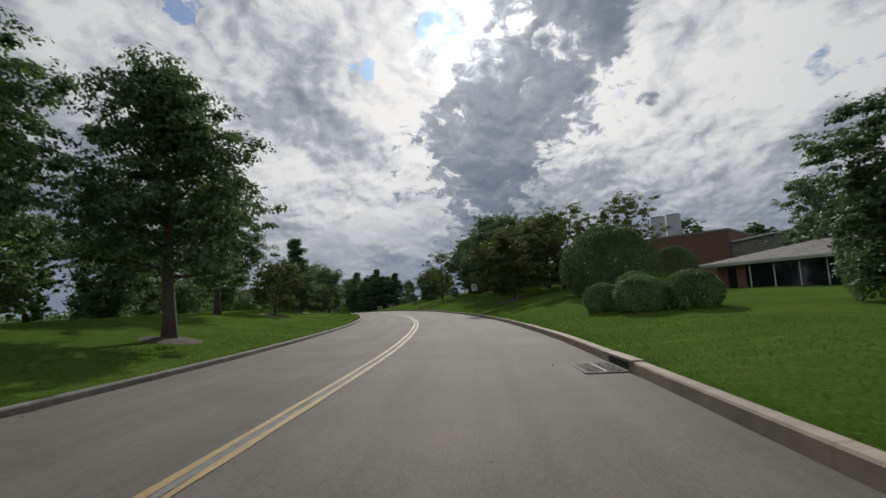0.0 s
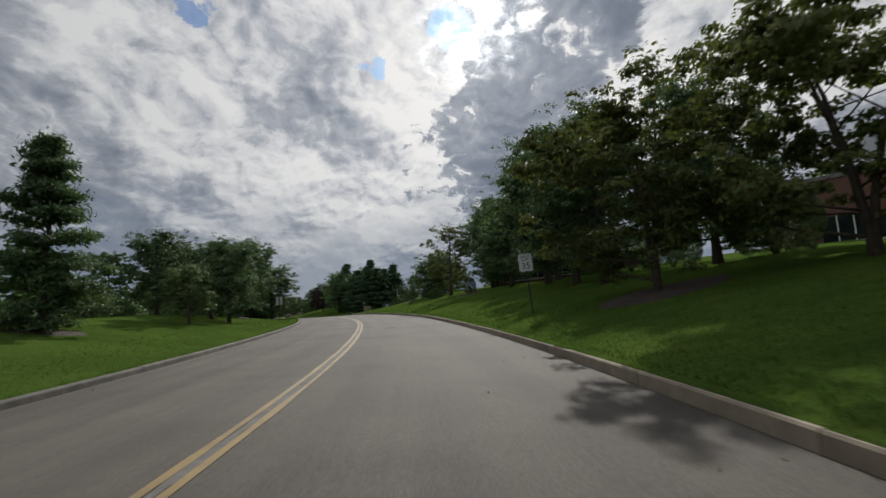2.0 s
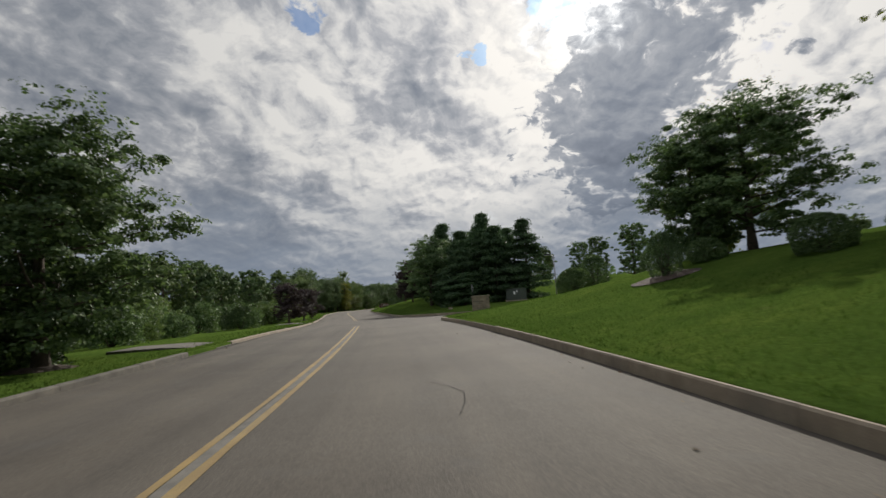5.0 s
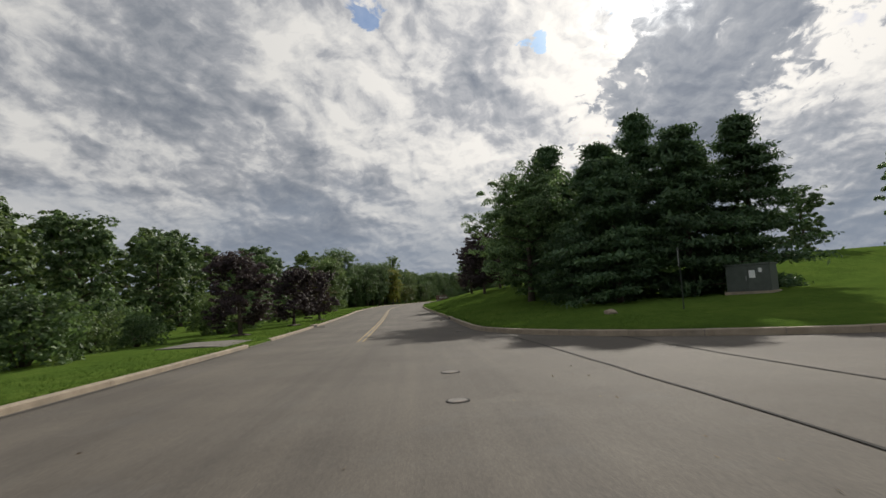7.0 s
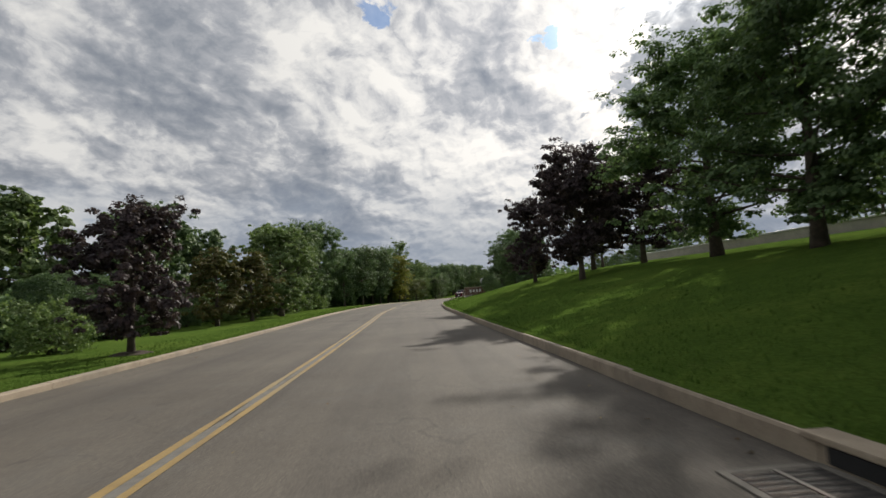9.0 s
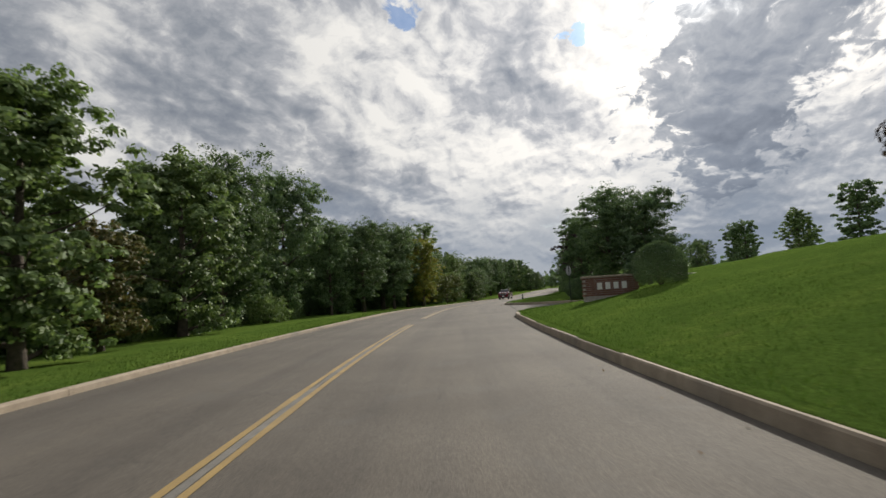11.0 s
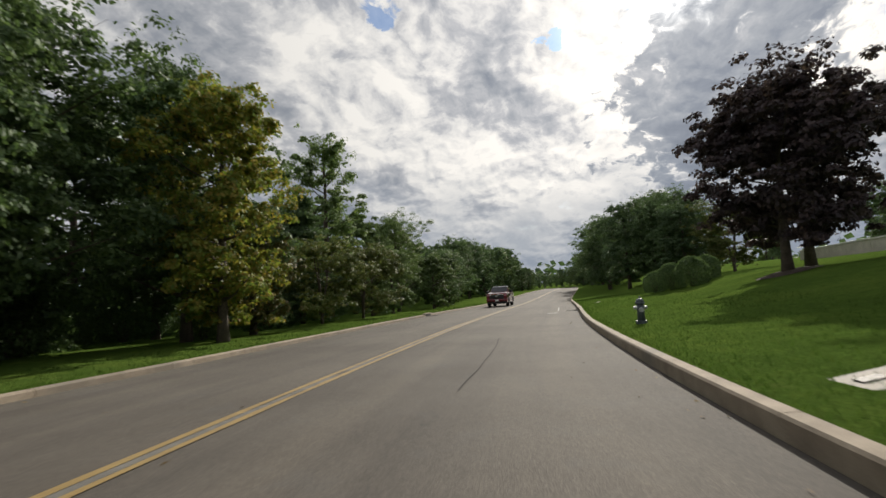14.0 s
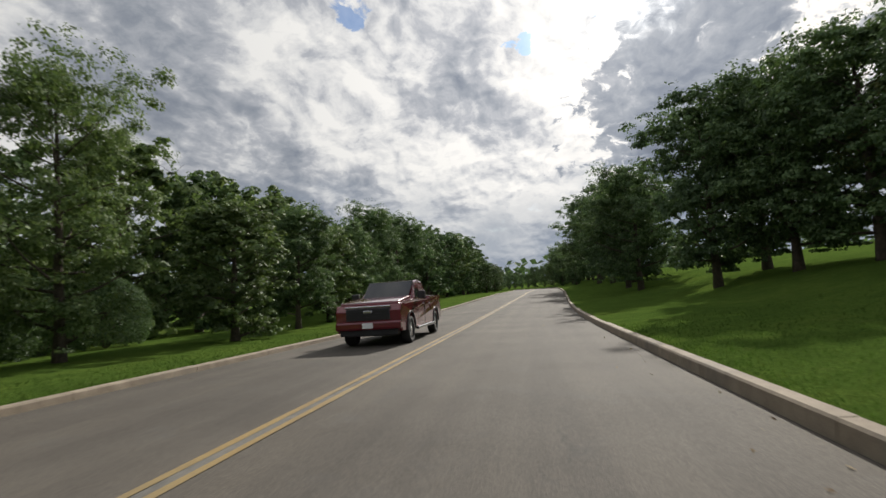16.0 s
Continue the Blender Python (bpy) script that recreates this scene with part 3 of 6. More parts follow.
def kerb_run(name, run, label, length=3.05, tall=KERB_H, mat=CONCRETE):
    """Kerb stones end to end along a run of points a quarter of a metre apart."""
    root = tagged(new(name), label, "kerb", "", "structure")
    base = [(x + nx * 0.012, y + ny * 0.012, z - 0.014, nx, ny) for x, y, z, nx, ny in run]
    kerb_stone("joint_filler", base[::4] + [base[-1]], root, JOINT, tall)
    step = max(2, int(round(length / 0.25)))
    rr = random.Random(len(run))
    i = 0
    while i < len(run) - 2:
        k = min(len(run) - 1, i + step)
        seg = run[i:k + 1]
        # a 14 mm joint at the end
        a, b = np.array(seg[-2]), np.array(seg[-1])
        seg = seg[:-1] + [tuple(a + (b - a) * 0.94)]
        dz = rr.uniform(-0.004, 0.004)
        seg = [seg[0]] + seg[2:-1:2] + [seg[-1]]
        kerb_stone("kerb_stone", [(x, y, z + dz, nx, ny) for x, y, z, nx, ny in seg], root, mat, tall)
        i = k
    return root


def main_kerb(side, s0, s1):
    run = []
    for s in np.arange(s0, s1 + 0.01, 0.25):
        x, y, z, yaw = road_at(s, LEFT if side > 0 else -RIGHT)
        a = radians(yaw)
        run.append((x, y, z, -math.cos(a) * side, -math.sin(a) * side))
    return run


def side_kerb(j, sign):
    pts = [j.place(d, sign * j.width(d, sign)) for d in np.concatenate([[0.0, 0.05, 0.12, 0.22, 0.35], np.arange(0.5, 30, 0.25)])]
    out = []
    dense = [pts[0]]
    for a, b in zip(pts, pts[1:]):
        k = max(1, int(np.linalg.norm(b - a) / 0.25))
        dense += [a + (b - a) * (q + 1) / k for q in range(k)]
    for i, p in enumerate(dense):
        t = (dense[min(i + 1, len(dense) - 1)] - dense[max(i - 1, 0)])[:2]
        t = t / (np.linalg.norm(t) or 1)
        n_ = np.array((-t[1], t[0])) * sign
        out.append((float(p[0]), float(p[1]), float(p[2]), float(n_[0]), float(n_[1])))
    return out


def kerb_hits(j):
    """Where the corners of a side road meet the main kerb, as lengths along the road."""
    return j.s - j.width(0.0, -1), j.s + j.width(0.0, 1)

build_ground()
build_road()
GAPS = [kerb_hits(j) for j in SIDES]
kerb_run("kerb_right_near", main_kerb(-1, -20, GAPS[0][0]), "weathered buff concrete kerb beside the lawn")
kerb_run("kerb_right_middle", main_kerb(-1, GAPS[0][1], GAPS[1][0]), "weathered buff concrete kerb beside the lawn")
kerb_run("kerb_right_far", main_kerb(-1, GAPS[1][1], 400), "weathered buff concrete kerb beside the lawn")
for j in SIDES:
    for sign in (-1, 1):
        kerb_run("kerb_corner", side_kerb(j, sign), "curved concrete kerb at the side road's corner", 1.5)
# the shade on this kerb's face is put into its darker concrete
kerb_run("kerb_left_near", main_kerb(1, -20, 97.0), "concrete kerb, its colour darkened for grime and shade", 3.05, KERB_LOW, DARK_CONCRETE)
kerb_run("kerb_left_middle", main_kerb(1, 101.5, 135.0), "weathered concrete kerb along the verge", 3.05, KERB_LOW)
kerb_run("kerb_left_far", main_kerb(1, 138.5, 400), "weathered buff concrete kerb along the verge", 3.05, KERB_LOW)


def strip(name, s0, s1, o, w, mat, label, lift=0.006, group="", step=1.0, worn=0.0):
    """A painted line or seam laid on the road."""
    verts, faces = [], []
    for i, s in enumerate(np.arange(s0, s1 + 1e-6, step)):
        e = worn * noise.noise((s * 0.9, o * 7, 1.0))
        for k in (-0.5, 0.5):
            x, y, z, _ = road_at(s, o + k * w * (1 + e))
            verts.append((x, y, z + lift))
        if i:
            a = 2 * i - 2
            faces.append((a, a + 2, a + 3, a + 1)[::-1])
    ob = new(name, mesh_of(name, verts, faces, mat))
    return tagged(ob, label, "road marking", group, "structure")


# the double yellow line, broken at the mouths of the side roads
for s0, s1 in ((-50, 111), (134, 201), (206, 420)):
    strip("worn_strip", s0, s1, 0.0, 0.11, JOINT, "dark worn seam between the yellow lines", 0.004, "", 1.0, 1.2)
    for o in (-0.105, 0.105):
        strip("yellow_line", s0, s1, o, 0.095, YELLOW, "faded yellow line painted down the road's middle", 0.007, "double yellow line", 1.0, 0.5)


# ---- trees ----
def tube(path, radii, sides=7):
    verts, faces = [], []
    up = Vector((0, 0, 1))
    for i, p in enumerate(path):
        d = (path[min(i + 1, len(path) - 1)] - path[max(i - 1, 0)]).normalized()
        u = d.cross(Vector((1, 0.2, 0.1))).normalized()
        v = d.cross(u)
        for k in range(sides):
            a = 2 * math.pi * k / sides
            verts.append(p + (u * math.cos(a) + v * math.sin(a)) * radii[i])
        if i:
            b = (i - 1) * sides
            for k in range(sides):
                faces.append((b + k, b + (k + 1) % sides, b + sides + (k + 1) % sides, b + sides + k))
    faces.append(tuple(range(sides))[::-1])
    faces.append(tuple((len(path) - 1) * sides + k for k in range(sides)))
    return verts, faces


def joined(pieces):
    verts, faces = [], []
    for v, f in pieces:
        n = len(verts)
        verts += v
        faces += [tuple(i + n for i in q) for q in f]
    return verts, faces


def leaf_mesh(name, centres, normals, size, mat, rng, slim=0.62, fold=0.25):
    """One folded, pointed leaf of two faces at each centre."""
    n = len(centres)
    t = rng.normal(size=(n, 3))
    nn = normals / np.linalg.norm(normals, axis=1)[:, None]
    t -= nn * (t * nn).sum(1)[:, None]
    t /= np.linalg.norm(t, axis=1)[:, None]
    b = np.cross(nn, t)
    L = size * rng.uniform(0.7, 1.3, (n, 1))
    W = L * slim * 0.5
    mid = centres - nn * L * fold * 0.3
    v = np.stack([mid - t * L * 0.5, centres + b * W, mid + t * L * 0.5, centres - b * W], 1).reshape(-1, 3)
    i = np.arange(n) * 4
    f = np.concatenate([np.stack([i, i + 1, i + 2], 1), np.stack([i, i + 2, i + 3], 1)])
    me = bpy.data.meshes.new(name)
    me.vertices.add(len(v))
    me.vertices.foreach_set("co", v.astype(np.float32).ravel())
    me.loops.add(len(f) * 3)
    me.loops.foreach_set("vertex_index", f.astype(np.int32).ravel())
    me.polygons.add(len(f))
    me.polygons.foreach_set("loop_start", np.arange(len(f), dtype=np.int32) * 3)
    me.update(calc_edges=True)
    me.materials.append(mat)
    return me


def broadleaf(name, label, height, spread, leaf_mat, seed, clear=0.22, leaves=9000, leaf=0.17, shape="round", stems=1, gaps=0.5, trunk=None, category="tree"):
    """A tree: a tapered trunk, limbs that fork, and leaves in clumps round the twigs. Built at the origin, one mesh a part."""
    rng = np.random.default_rng(seed)
    rnd = random.Random(seed)
    pieces, tips = [], []
    r0 = trunk or 0.017 * height + 0.05
    for st in range(stems):
        lean = Vector((rnd.uniform(-1, 1), rnd.uniform(-1, 1), 0)) * (0.05 if stems == 1 else 0.22) * height
        k = 9
        path = [Vector((lean.x * (i / k) ** 1.5 + rnd.uniform(-0.03, 0.03) * i / k * height * 0.3, lean.y * (i / k) ** 1.5 + rnd.uniform(-0.03, 0.03) * i / k * height * 0.3, height * 0.9 * i / k)) for i in range(k + 1)]
        path[0].z = -0.3
        radii = [r0 * (1.35 if i == 0 else 1.0) * (1 - 0.9 * i / k) / (stems ** 0.4) + 0.008 for i in range(k + 1)]
        pieces.append(tube(path, radii, 9))
        n_limb = int(16 + height * 1.2) // stems
        for q in range(n_limb):
            u = clear + (0.97 - clear) * (q + rnd.random()) / n_limb
            zz = u * height * 0.9
            i = min(k - 1, int(u * k))
            base = path[i].lerp(path[i + 1], u * k - i)
            v = (u - clear) / (1 - clear)
            reach = {"round": math.sin(math.pi * min(1, 0.18 + 0.80 * v)) ** 0.7, "cone": (1.06 - v) ** 0.85 * min(1, 0.45 + v * 2.6),
                     "oval": math.sin(math.pi * min(1, 0.12 + 0.86 * v)) ** 0.5 * 0.95, "spread": (0.75 + 0.45 * v) if v < 0.6 else 1.0 - (v - 0.6) * 1.3,
                     "vase": 0.35 + 0.8 * v if v < 0.75 else 0.95 - (v - 0.75) * 1.9}[shape]
            reach *= spread * rnd.uniform(0.62, 1.12)
            a = q * 2.4 + rnd.uniform(-0.5, 0.5)
            lift = rnd.uniform(0.12, 0.50) + 0.35 * v
            end = base + Vector((math.cos(a) * reach, math.sin(a) * reach, reach * lift))
            end.z = min(end.z, height * (1.0 - 0.04 * rnd.random()))
            midp = base.lerp(end, 0.5) + Vector((0, 0, -0.06 * reach))
            rr = max(0.012, radii[i] * 0.38)
            limb = [base, base.lerp(midp, 0.6), midp, midp.lerp(end, 0.55), end]
            pieces.append(tube(limb, [rr, rr * 0.75, rr * 0.55, rr * 0.35, 0.006], 5))
            for w in range(4):
                f = 0.38 + 0.6 * (w + rnd.random()) / 4
                p0 = base.lerp(end, f)
                twist = Vector((rnd.uniform(-1, 1), rnd.uniform(-1, 1), rnd.uniform(-0.25, 0.75))).normalized() * reach * rnd.uniform(0.2, 0.42)
                p1 = p0 + twist
                if w % 2 == 0:
                    pieces.append(tube([p0, p0.lerp(p1, 0.5) + Vector((0, 0, 0.03)), p1], [rr * 0.3, rr * 0.2, 0.004], 4))
                tips += [p1, p0.lerp(p1, 0.5)]
            tips += [end, midp.lerp(end, 0.5)]
        tips.append(path[-1])
    tips = np.array([tuple(p) for p in tips])
    # sprays: flat domes of leaves round the twigs, their leaves turned outwards, with gaps between them
    n_spray = max(len(tips), int(leaves / 48))
    at = rng.choice(len(tips), n_spray)
    puff = 0.082 * height ** 0.5 * (0.6 + spread * 0.22)
    hub = tips[at] + rng.normal(size=(n_spray, 3)) * np.array([puff, puff, puff * 0.85]) * 1.35
    axis = np.array([0, 0, height * 0.5])
    weight = rng.gamma(1.6 / gaps, 1.0, n_spray) * np.clip((1.04 - hub[:, 2] / height) / 0.22, 0.2, 1.0)
    weight /= weight.sum()
    pick = rng.choice(n_spray, leaves, p=weight)
    size = puff * rng.uniform(0.7, 1.25, n_spray)
    d = rng.normal(size=(leaves, 3))
    d /= np.linalg.norm(d, axis=1)[:, None]
    d[:, 2] = np.abs(d[:, 2]) * 1.15 - 0.35
    far = rng.random((leaves, 1)) ** 0.45
    c = hub[pick] + d * far * size[pick][:, None] * np.array([1.3, 1.3, 1.0])
    c[:, 2] = np.clip(c[:, 2], clear * height * 0.8, height * 1.02)
    out = (hub[pick] - axis) / height
    nrm = d * 0.95 + rng.normal(size=(leaves, 3)) * 0.38 + np.array([0, 0, 0.45]) + out * 0.7
    root = empty(name, Matrix(), label, category)
    part("trunk", mesh_of("trunk", *joined(pieces), BARK, True), BARK, root)
    part("crown", leaf_mesh("crown", c, nrm, leaf, leaf_mat, rng), leaf_mat, root)
    return root


def pine(name, label, height, spread, seed, clear=0.08, needles=15000, mat=None, tier=None, category="pine"):
    """A pine: a straight stem, whorls of level boughs, and tufts of needles that leave gaps of sky between the tiers."""
    rng = np.random.default_rng(seed)
    rnd = random.Random(seed)
    k = 10
    path = [Vector((rnd.uniform(-0.02, 0.02) * height * i / k, rnd.uniform(-0.02, 0.02) * height * i / k, height * i / k)) for i in range(k + 1)]
    path[0].z = -0.3
    r0 = 0.016 * height + 0.05
    radii = [r0 * (1 - 0.93 * i / k) for i in range(k + 1)]
    pieces, tufts, out = [tube(path, radii, 9)], [], []
    tiers = tier or int(height * 1.45)
    for q in range(tiers):
        for w in range(rnd.randint(5, 7)):
            v = min(0.99, max(0.0, (q + rnd.uniform(-0.35, 1.0)) / tiers))
            zz = height * (clear + (0.98 - clear) * v)
            i = min(k - 1, int(zz / height * k))
            base = path[i].lerp(path[i + 1], zz / height * k - i)
            a = w * 1.25 + q * 0.7 + rnd.uniform(-0.3, 0.3)
            reach = spread * (1.02 - v) ** 0.88 * min(1, 0.66 + 1.5 * v) * rnd.uniform(0.55, 1.25)
            end = base + Vector((math.cos(a), math.sin(a), rnd.uniform(-0.16, 0.26) + 0.30 * v)) * reach
            m1 = base.lerp(end, 0.5) + Vector((0, 0, 0.07 * reach))
            rr = max(0.01, radii[i] * 0.3)
            pieces.append(tube([base, m1, end], [rr, rr * 0.6, 0.006], 5))
            for x in range(7):
                f = 0.25 + 0.75 * (x + rnd.random()) / 7
                p = base.lerp(end, f) + Vector((0, 0, 0.07 * reach * (1 - abs(2 * f - 1))))
                side = Vector((-math.sin(a), math.cos(a), rnd.uniform(0.0, 0.25))) * rnd.uniform(-0.33, 0.33) * reach * (1.1 - 0.5 * f)
                tufts.append(tuple(p + side))
                out.append((math.cos(a), math.sin(a), 0.5))
    tufts, out = np.array(tufts), np.array(out)
    pick = rng.integers(0, len(tufts), needles)
    size = 0.24 * (spread / 2.5) ** 0.5
    c = tufts[pick] + rng.normal(size=(needles, 3)) * np.array([0.23, 0.23, 0.085]) * (spread / 2.5) ** 0.6
    nrm = rng.normal(size=(needles, 3)) * 0.8 + out[pick] * 0.5 + np.array([0, 0, 0.7])
    root = empty(name, Matrix(), label, category)
    part("trunk", mesh_of("trunk", *joined(pieces), BARK, True), BARK, root)
    part("crown", leaf_mesh("crown", c, nrm, size, mat or NEEDLE, rng, 0.34), mat or NEEDLE, root)
    return root


def shrub(name, label, size, leaf_mat, seed, leaves=6000, leaf=0.07, clipped=0.9, category="shrub"):
    """A shrub of size (x, y, z): stems from the ground and small leaves, thickest at its skin."""
    rng = np.random.default_rng(seed)
    rnd = random.Random(seed)
    sx, sy, sz = size
    pieces = []
    for q in range(14):
        a = q * 2.4
        end = Vector((math.cos(a) * sx * 0.36 * rnd.uniform(0.4, 1), math.sin(a) * sy * 0.36 * rnd.uniform(0.4, 1), sz * rnd.uniform(0.5, 0.85)))
        pieces.append(tube([Vector((math.cos(a) * 0.06, math.sin(a) * 0.06, -0.15)), end * 0.45, end], [0.028, 0.018, 0.006], 5))
    d = rng.normal(size=(leaves, 3))
    d /= np.linalg.norm(d, axis=1)[:, None]
    d[:, 2] = np.where(d[:, 2] < -0.7, -d[:, 2], d[:, 2])
    lump = np.array([noise.noise((v[0] * 2.3 + seed, v[1] * 2.3, v[2] * 2.3)) + 0.5 * noise.noise((v[0] * 6 + seed, v[1] * 6, v[2] * 6)) for v in d])
    r = (1 + (1 - clipped) * 1.6 * lump) * (1 - np.abs(rng.normal(size=leaves)) * np.where(rng.random(leaves) < 0.35, 0.30, 0.07))
    c = d * r[:, None] * np.array([sx / 2, sy / 2, sz * 0.58]) + np.array([0, 0, sz * 0.42])
    c[:, 2] = np.maximum(c[:, 2], 0.03 + rng.random(leaves) * 0.1)
    nrm = d * 0.55 + rng.normal(size=(leaves, 3)) * 0.8
    root = empty(name, Matrix(), label, category)
    part("stem", mesh_of("stem", *joined(pieces), BARK, True), BARK, root)
    part("foliage", leaf_mesh("foliage", c, nrm, leaf, leaf_mat, rng), leaf_mat, root)
    return root


PARK = {}


def stand(kind, s, o, height, turn=None, label="", group="", wide=1.0, at=None):
    """A prototype, or a copy of it once it stands, scaled to a height and set on the ground at a place along the road."""
    proto, h0 = PARK[kind][:2]
    p, yaw = on_ground(s, o, 0.06) if at is None else (Vector((at[0], at[1], ground_z(*at) - 0.06)), 0)
    k = height / h0
    a = radians(turn if turn is not None else (s * 137.5 + o * 61) % 360)
    ob = proto
    if len(PARK[kind]) > 2:
        ob = copy_thing(proto, Matrix.LocRotScale(p, Euler((0, 0, a)), None))
    else:
        PARK[kind] = (proto, h0, True)
        ob.matrix_basis = Matrix.LocRotScale(p, Euler((0, 0, a)), None)
    ob.scale = (k * wide, k * wide, k)
    return tagged(ob, label, "", group)

PARK = {
    "oak": (broadleaf("oak_tree", "broad dark green oak standing on the lawn", 10.7, 4.1, LEAF_DARK, 3, 0.21, 42000, 0.165, "cone", gaps=0.7), 10.7),
    "maple": (broadleaf("maple_tree", "full green maple on the grassy bank", 9.5, 3.7, LEAF_GREEN, 5, 0.10, 42000, 0.165, "round", gaps=0.6), 9.5),
    "maple_b": (broadleaf("maple_tree", "full green maple on the grassy bank", 9.0, 3.4, LEAF_DARK, 11, 0.10, 38000, 0.165, "oval", gaps=0.6), 9.0),
    "thin": (broadleaf("ash_tree", "thin-leaved tree with sky showing through", 8.5, 3.0, LEAF_OLIVE, 23, 0.14, 17000, 0.14, "round", gaps=0.9), 8.5),
    "olive": (broadleaf("crabapple_tree", "spreading olive-green tree leaning over the bank", 6.4, 3.4, LEAF_OLIVE, 8, 0.05, 26000, 0.155, "spread", stems=3, gaps=0.45), 6.4),
    "lime": (broadleaf("ornamental_tree", "small round light green tree by the lawn", 3.4, 2.0, LEAF_LIME, 31, 0.16, 14000, 0.10, "round", gaps=0.35), 3.4),
    "purple": (broadleaf("purple_plum_tree", "dark purple-leaved tree on the verge", 5.0, 2.3, LEAF_PURPLE, 14, 0.15, 22000, 0.15, "round", gaps=0.5), 5.0),
    "purple_big": (broadleaf("purple_maple_tree", "dark purple maple on the bank", 8.0, 3.3, LEAF_PURPLE, 17, 0.15, 30000, 0.19, "round", gaps=0.5), 8.0),
    "gold": (broadleaf("sycamore_tree", "tree turning from green to gold", 10.5, 3.0, LEAF_GOLD, 41, 0.08, 34000, 0.19, "oval", gaps=0.6), 10.5),
    "rust": (broadleaf("redbud_tree", "brownish green small tree at the wood's edge", 5.5, 2.1, LEAF_RUST, 44, 0.05, 20000, 0.16, "round", gaps=0.6), 5.5),
    "wood": (broadleaf("woodland_tree", "tall green tree at the wood's edge", 12.5, 4.4, LEAF_GREEN, 51, 0.15, 44000, 0.20, "oval", gaps=0.6), 12.5),
    "wood_b": (broadleaf("woodland_tree", "tall green tree at the wood's edge", 11.5, 3.9, LEAF_GREEN, 57, 0.12, 40000, 0.20, "round", gaps=0.6), 11.5),
    "wood_lime": (broadleaf("young_woodland_tree", "light green young tree in the verge's belt", 8.0, 2.6, LEAF_LIME, 61, 0.04, 26000, 0.19, "oval", gaps=0.6), 8.0),
    "far_wood": (broadleaf("far_woodland_tree", "green tree in the wood behind the verge", 11.0, 3.6, LEAF_GREEN, 58, 0.04, 11000, 0.40, "oval", gaps=0.4), 11.0),
    "far_lime": (broadleaf("far_woodland_tree", "light green tree in the wood behind the verge", 10.0, 3.4, LEAF_LIME, 59, 0.04, 11000, 0.38, "round", gaps=0.4), 10.0),
    "poplar": (broadleaf("poplar_tree", "tall thin poplar with pale leaves", 15.0, 3.4, LEAF_LIME, 71, 0.10, 17000, 0.25, "oval", gaps=0.9), 15.0),
    "willow": (broadleaf("willow_tree", "tall feathery willow with fine pale green leaves", 14.5, 5.0, LEAF_LIME, 73, 0.06, 46000, 0.19, "round", gaps=0.6), 14.5),
    "pine": (pine("pine_tree", "dark pine with level boughs", 9.5, 3.6, 81, 0.03, 24000), 9.5),
    "pine_b": (pine("pine_tree", "dark pine with level boughs", 9.0, 4.0, 85, 0.02, 26000), 9.0),
    "pine_lawn": (pine("white_pine_tree", "soft-needled white pine on the lawn", 7.5, 3.0, 88, 0.05, 20000, LEAF_DARK), 7.5),
    "cone": (shrub("cone_shrub", "clipped dark conical evergreen on the bank", (1.3, 1.3, 1.7), LEAF_DARK, 91, 7000, 0.06, 0.95), 1.7),
    "dome": (shrub("dome_shrub", "rounded clipped green shrub on the lawn", (2.2, 2.1, 1.5), LEAF_GREEN, 93, 11000, 0.075, 0.93), 1.5),
    "dome_big": (shrub("large_shrub", "large dense rounded dark evergreen shrub", (5.4, 4.8, 4.3), LEAF_DARK, 95, 30000, 0.10, 0.93), 4.3),
    "scrub": (shrub("wild_shrub", "loose wild bush in the rough beside the verge", (2.6, 2.4, 1.8), LEAF_GREEN, 97, 6000, 0.13, 0.55), 1.8),
    "scrub_lime": (shrub("wild_shrub", "light green wild bush beside the verge", (2.2, 2.2, 1.6), LEAF_LIME, 99, 5000, 0.12, 0.5), 1.6),
}

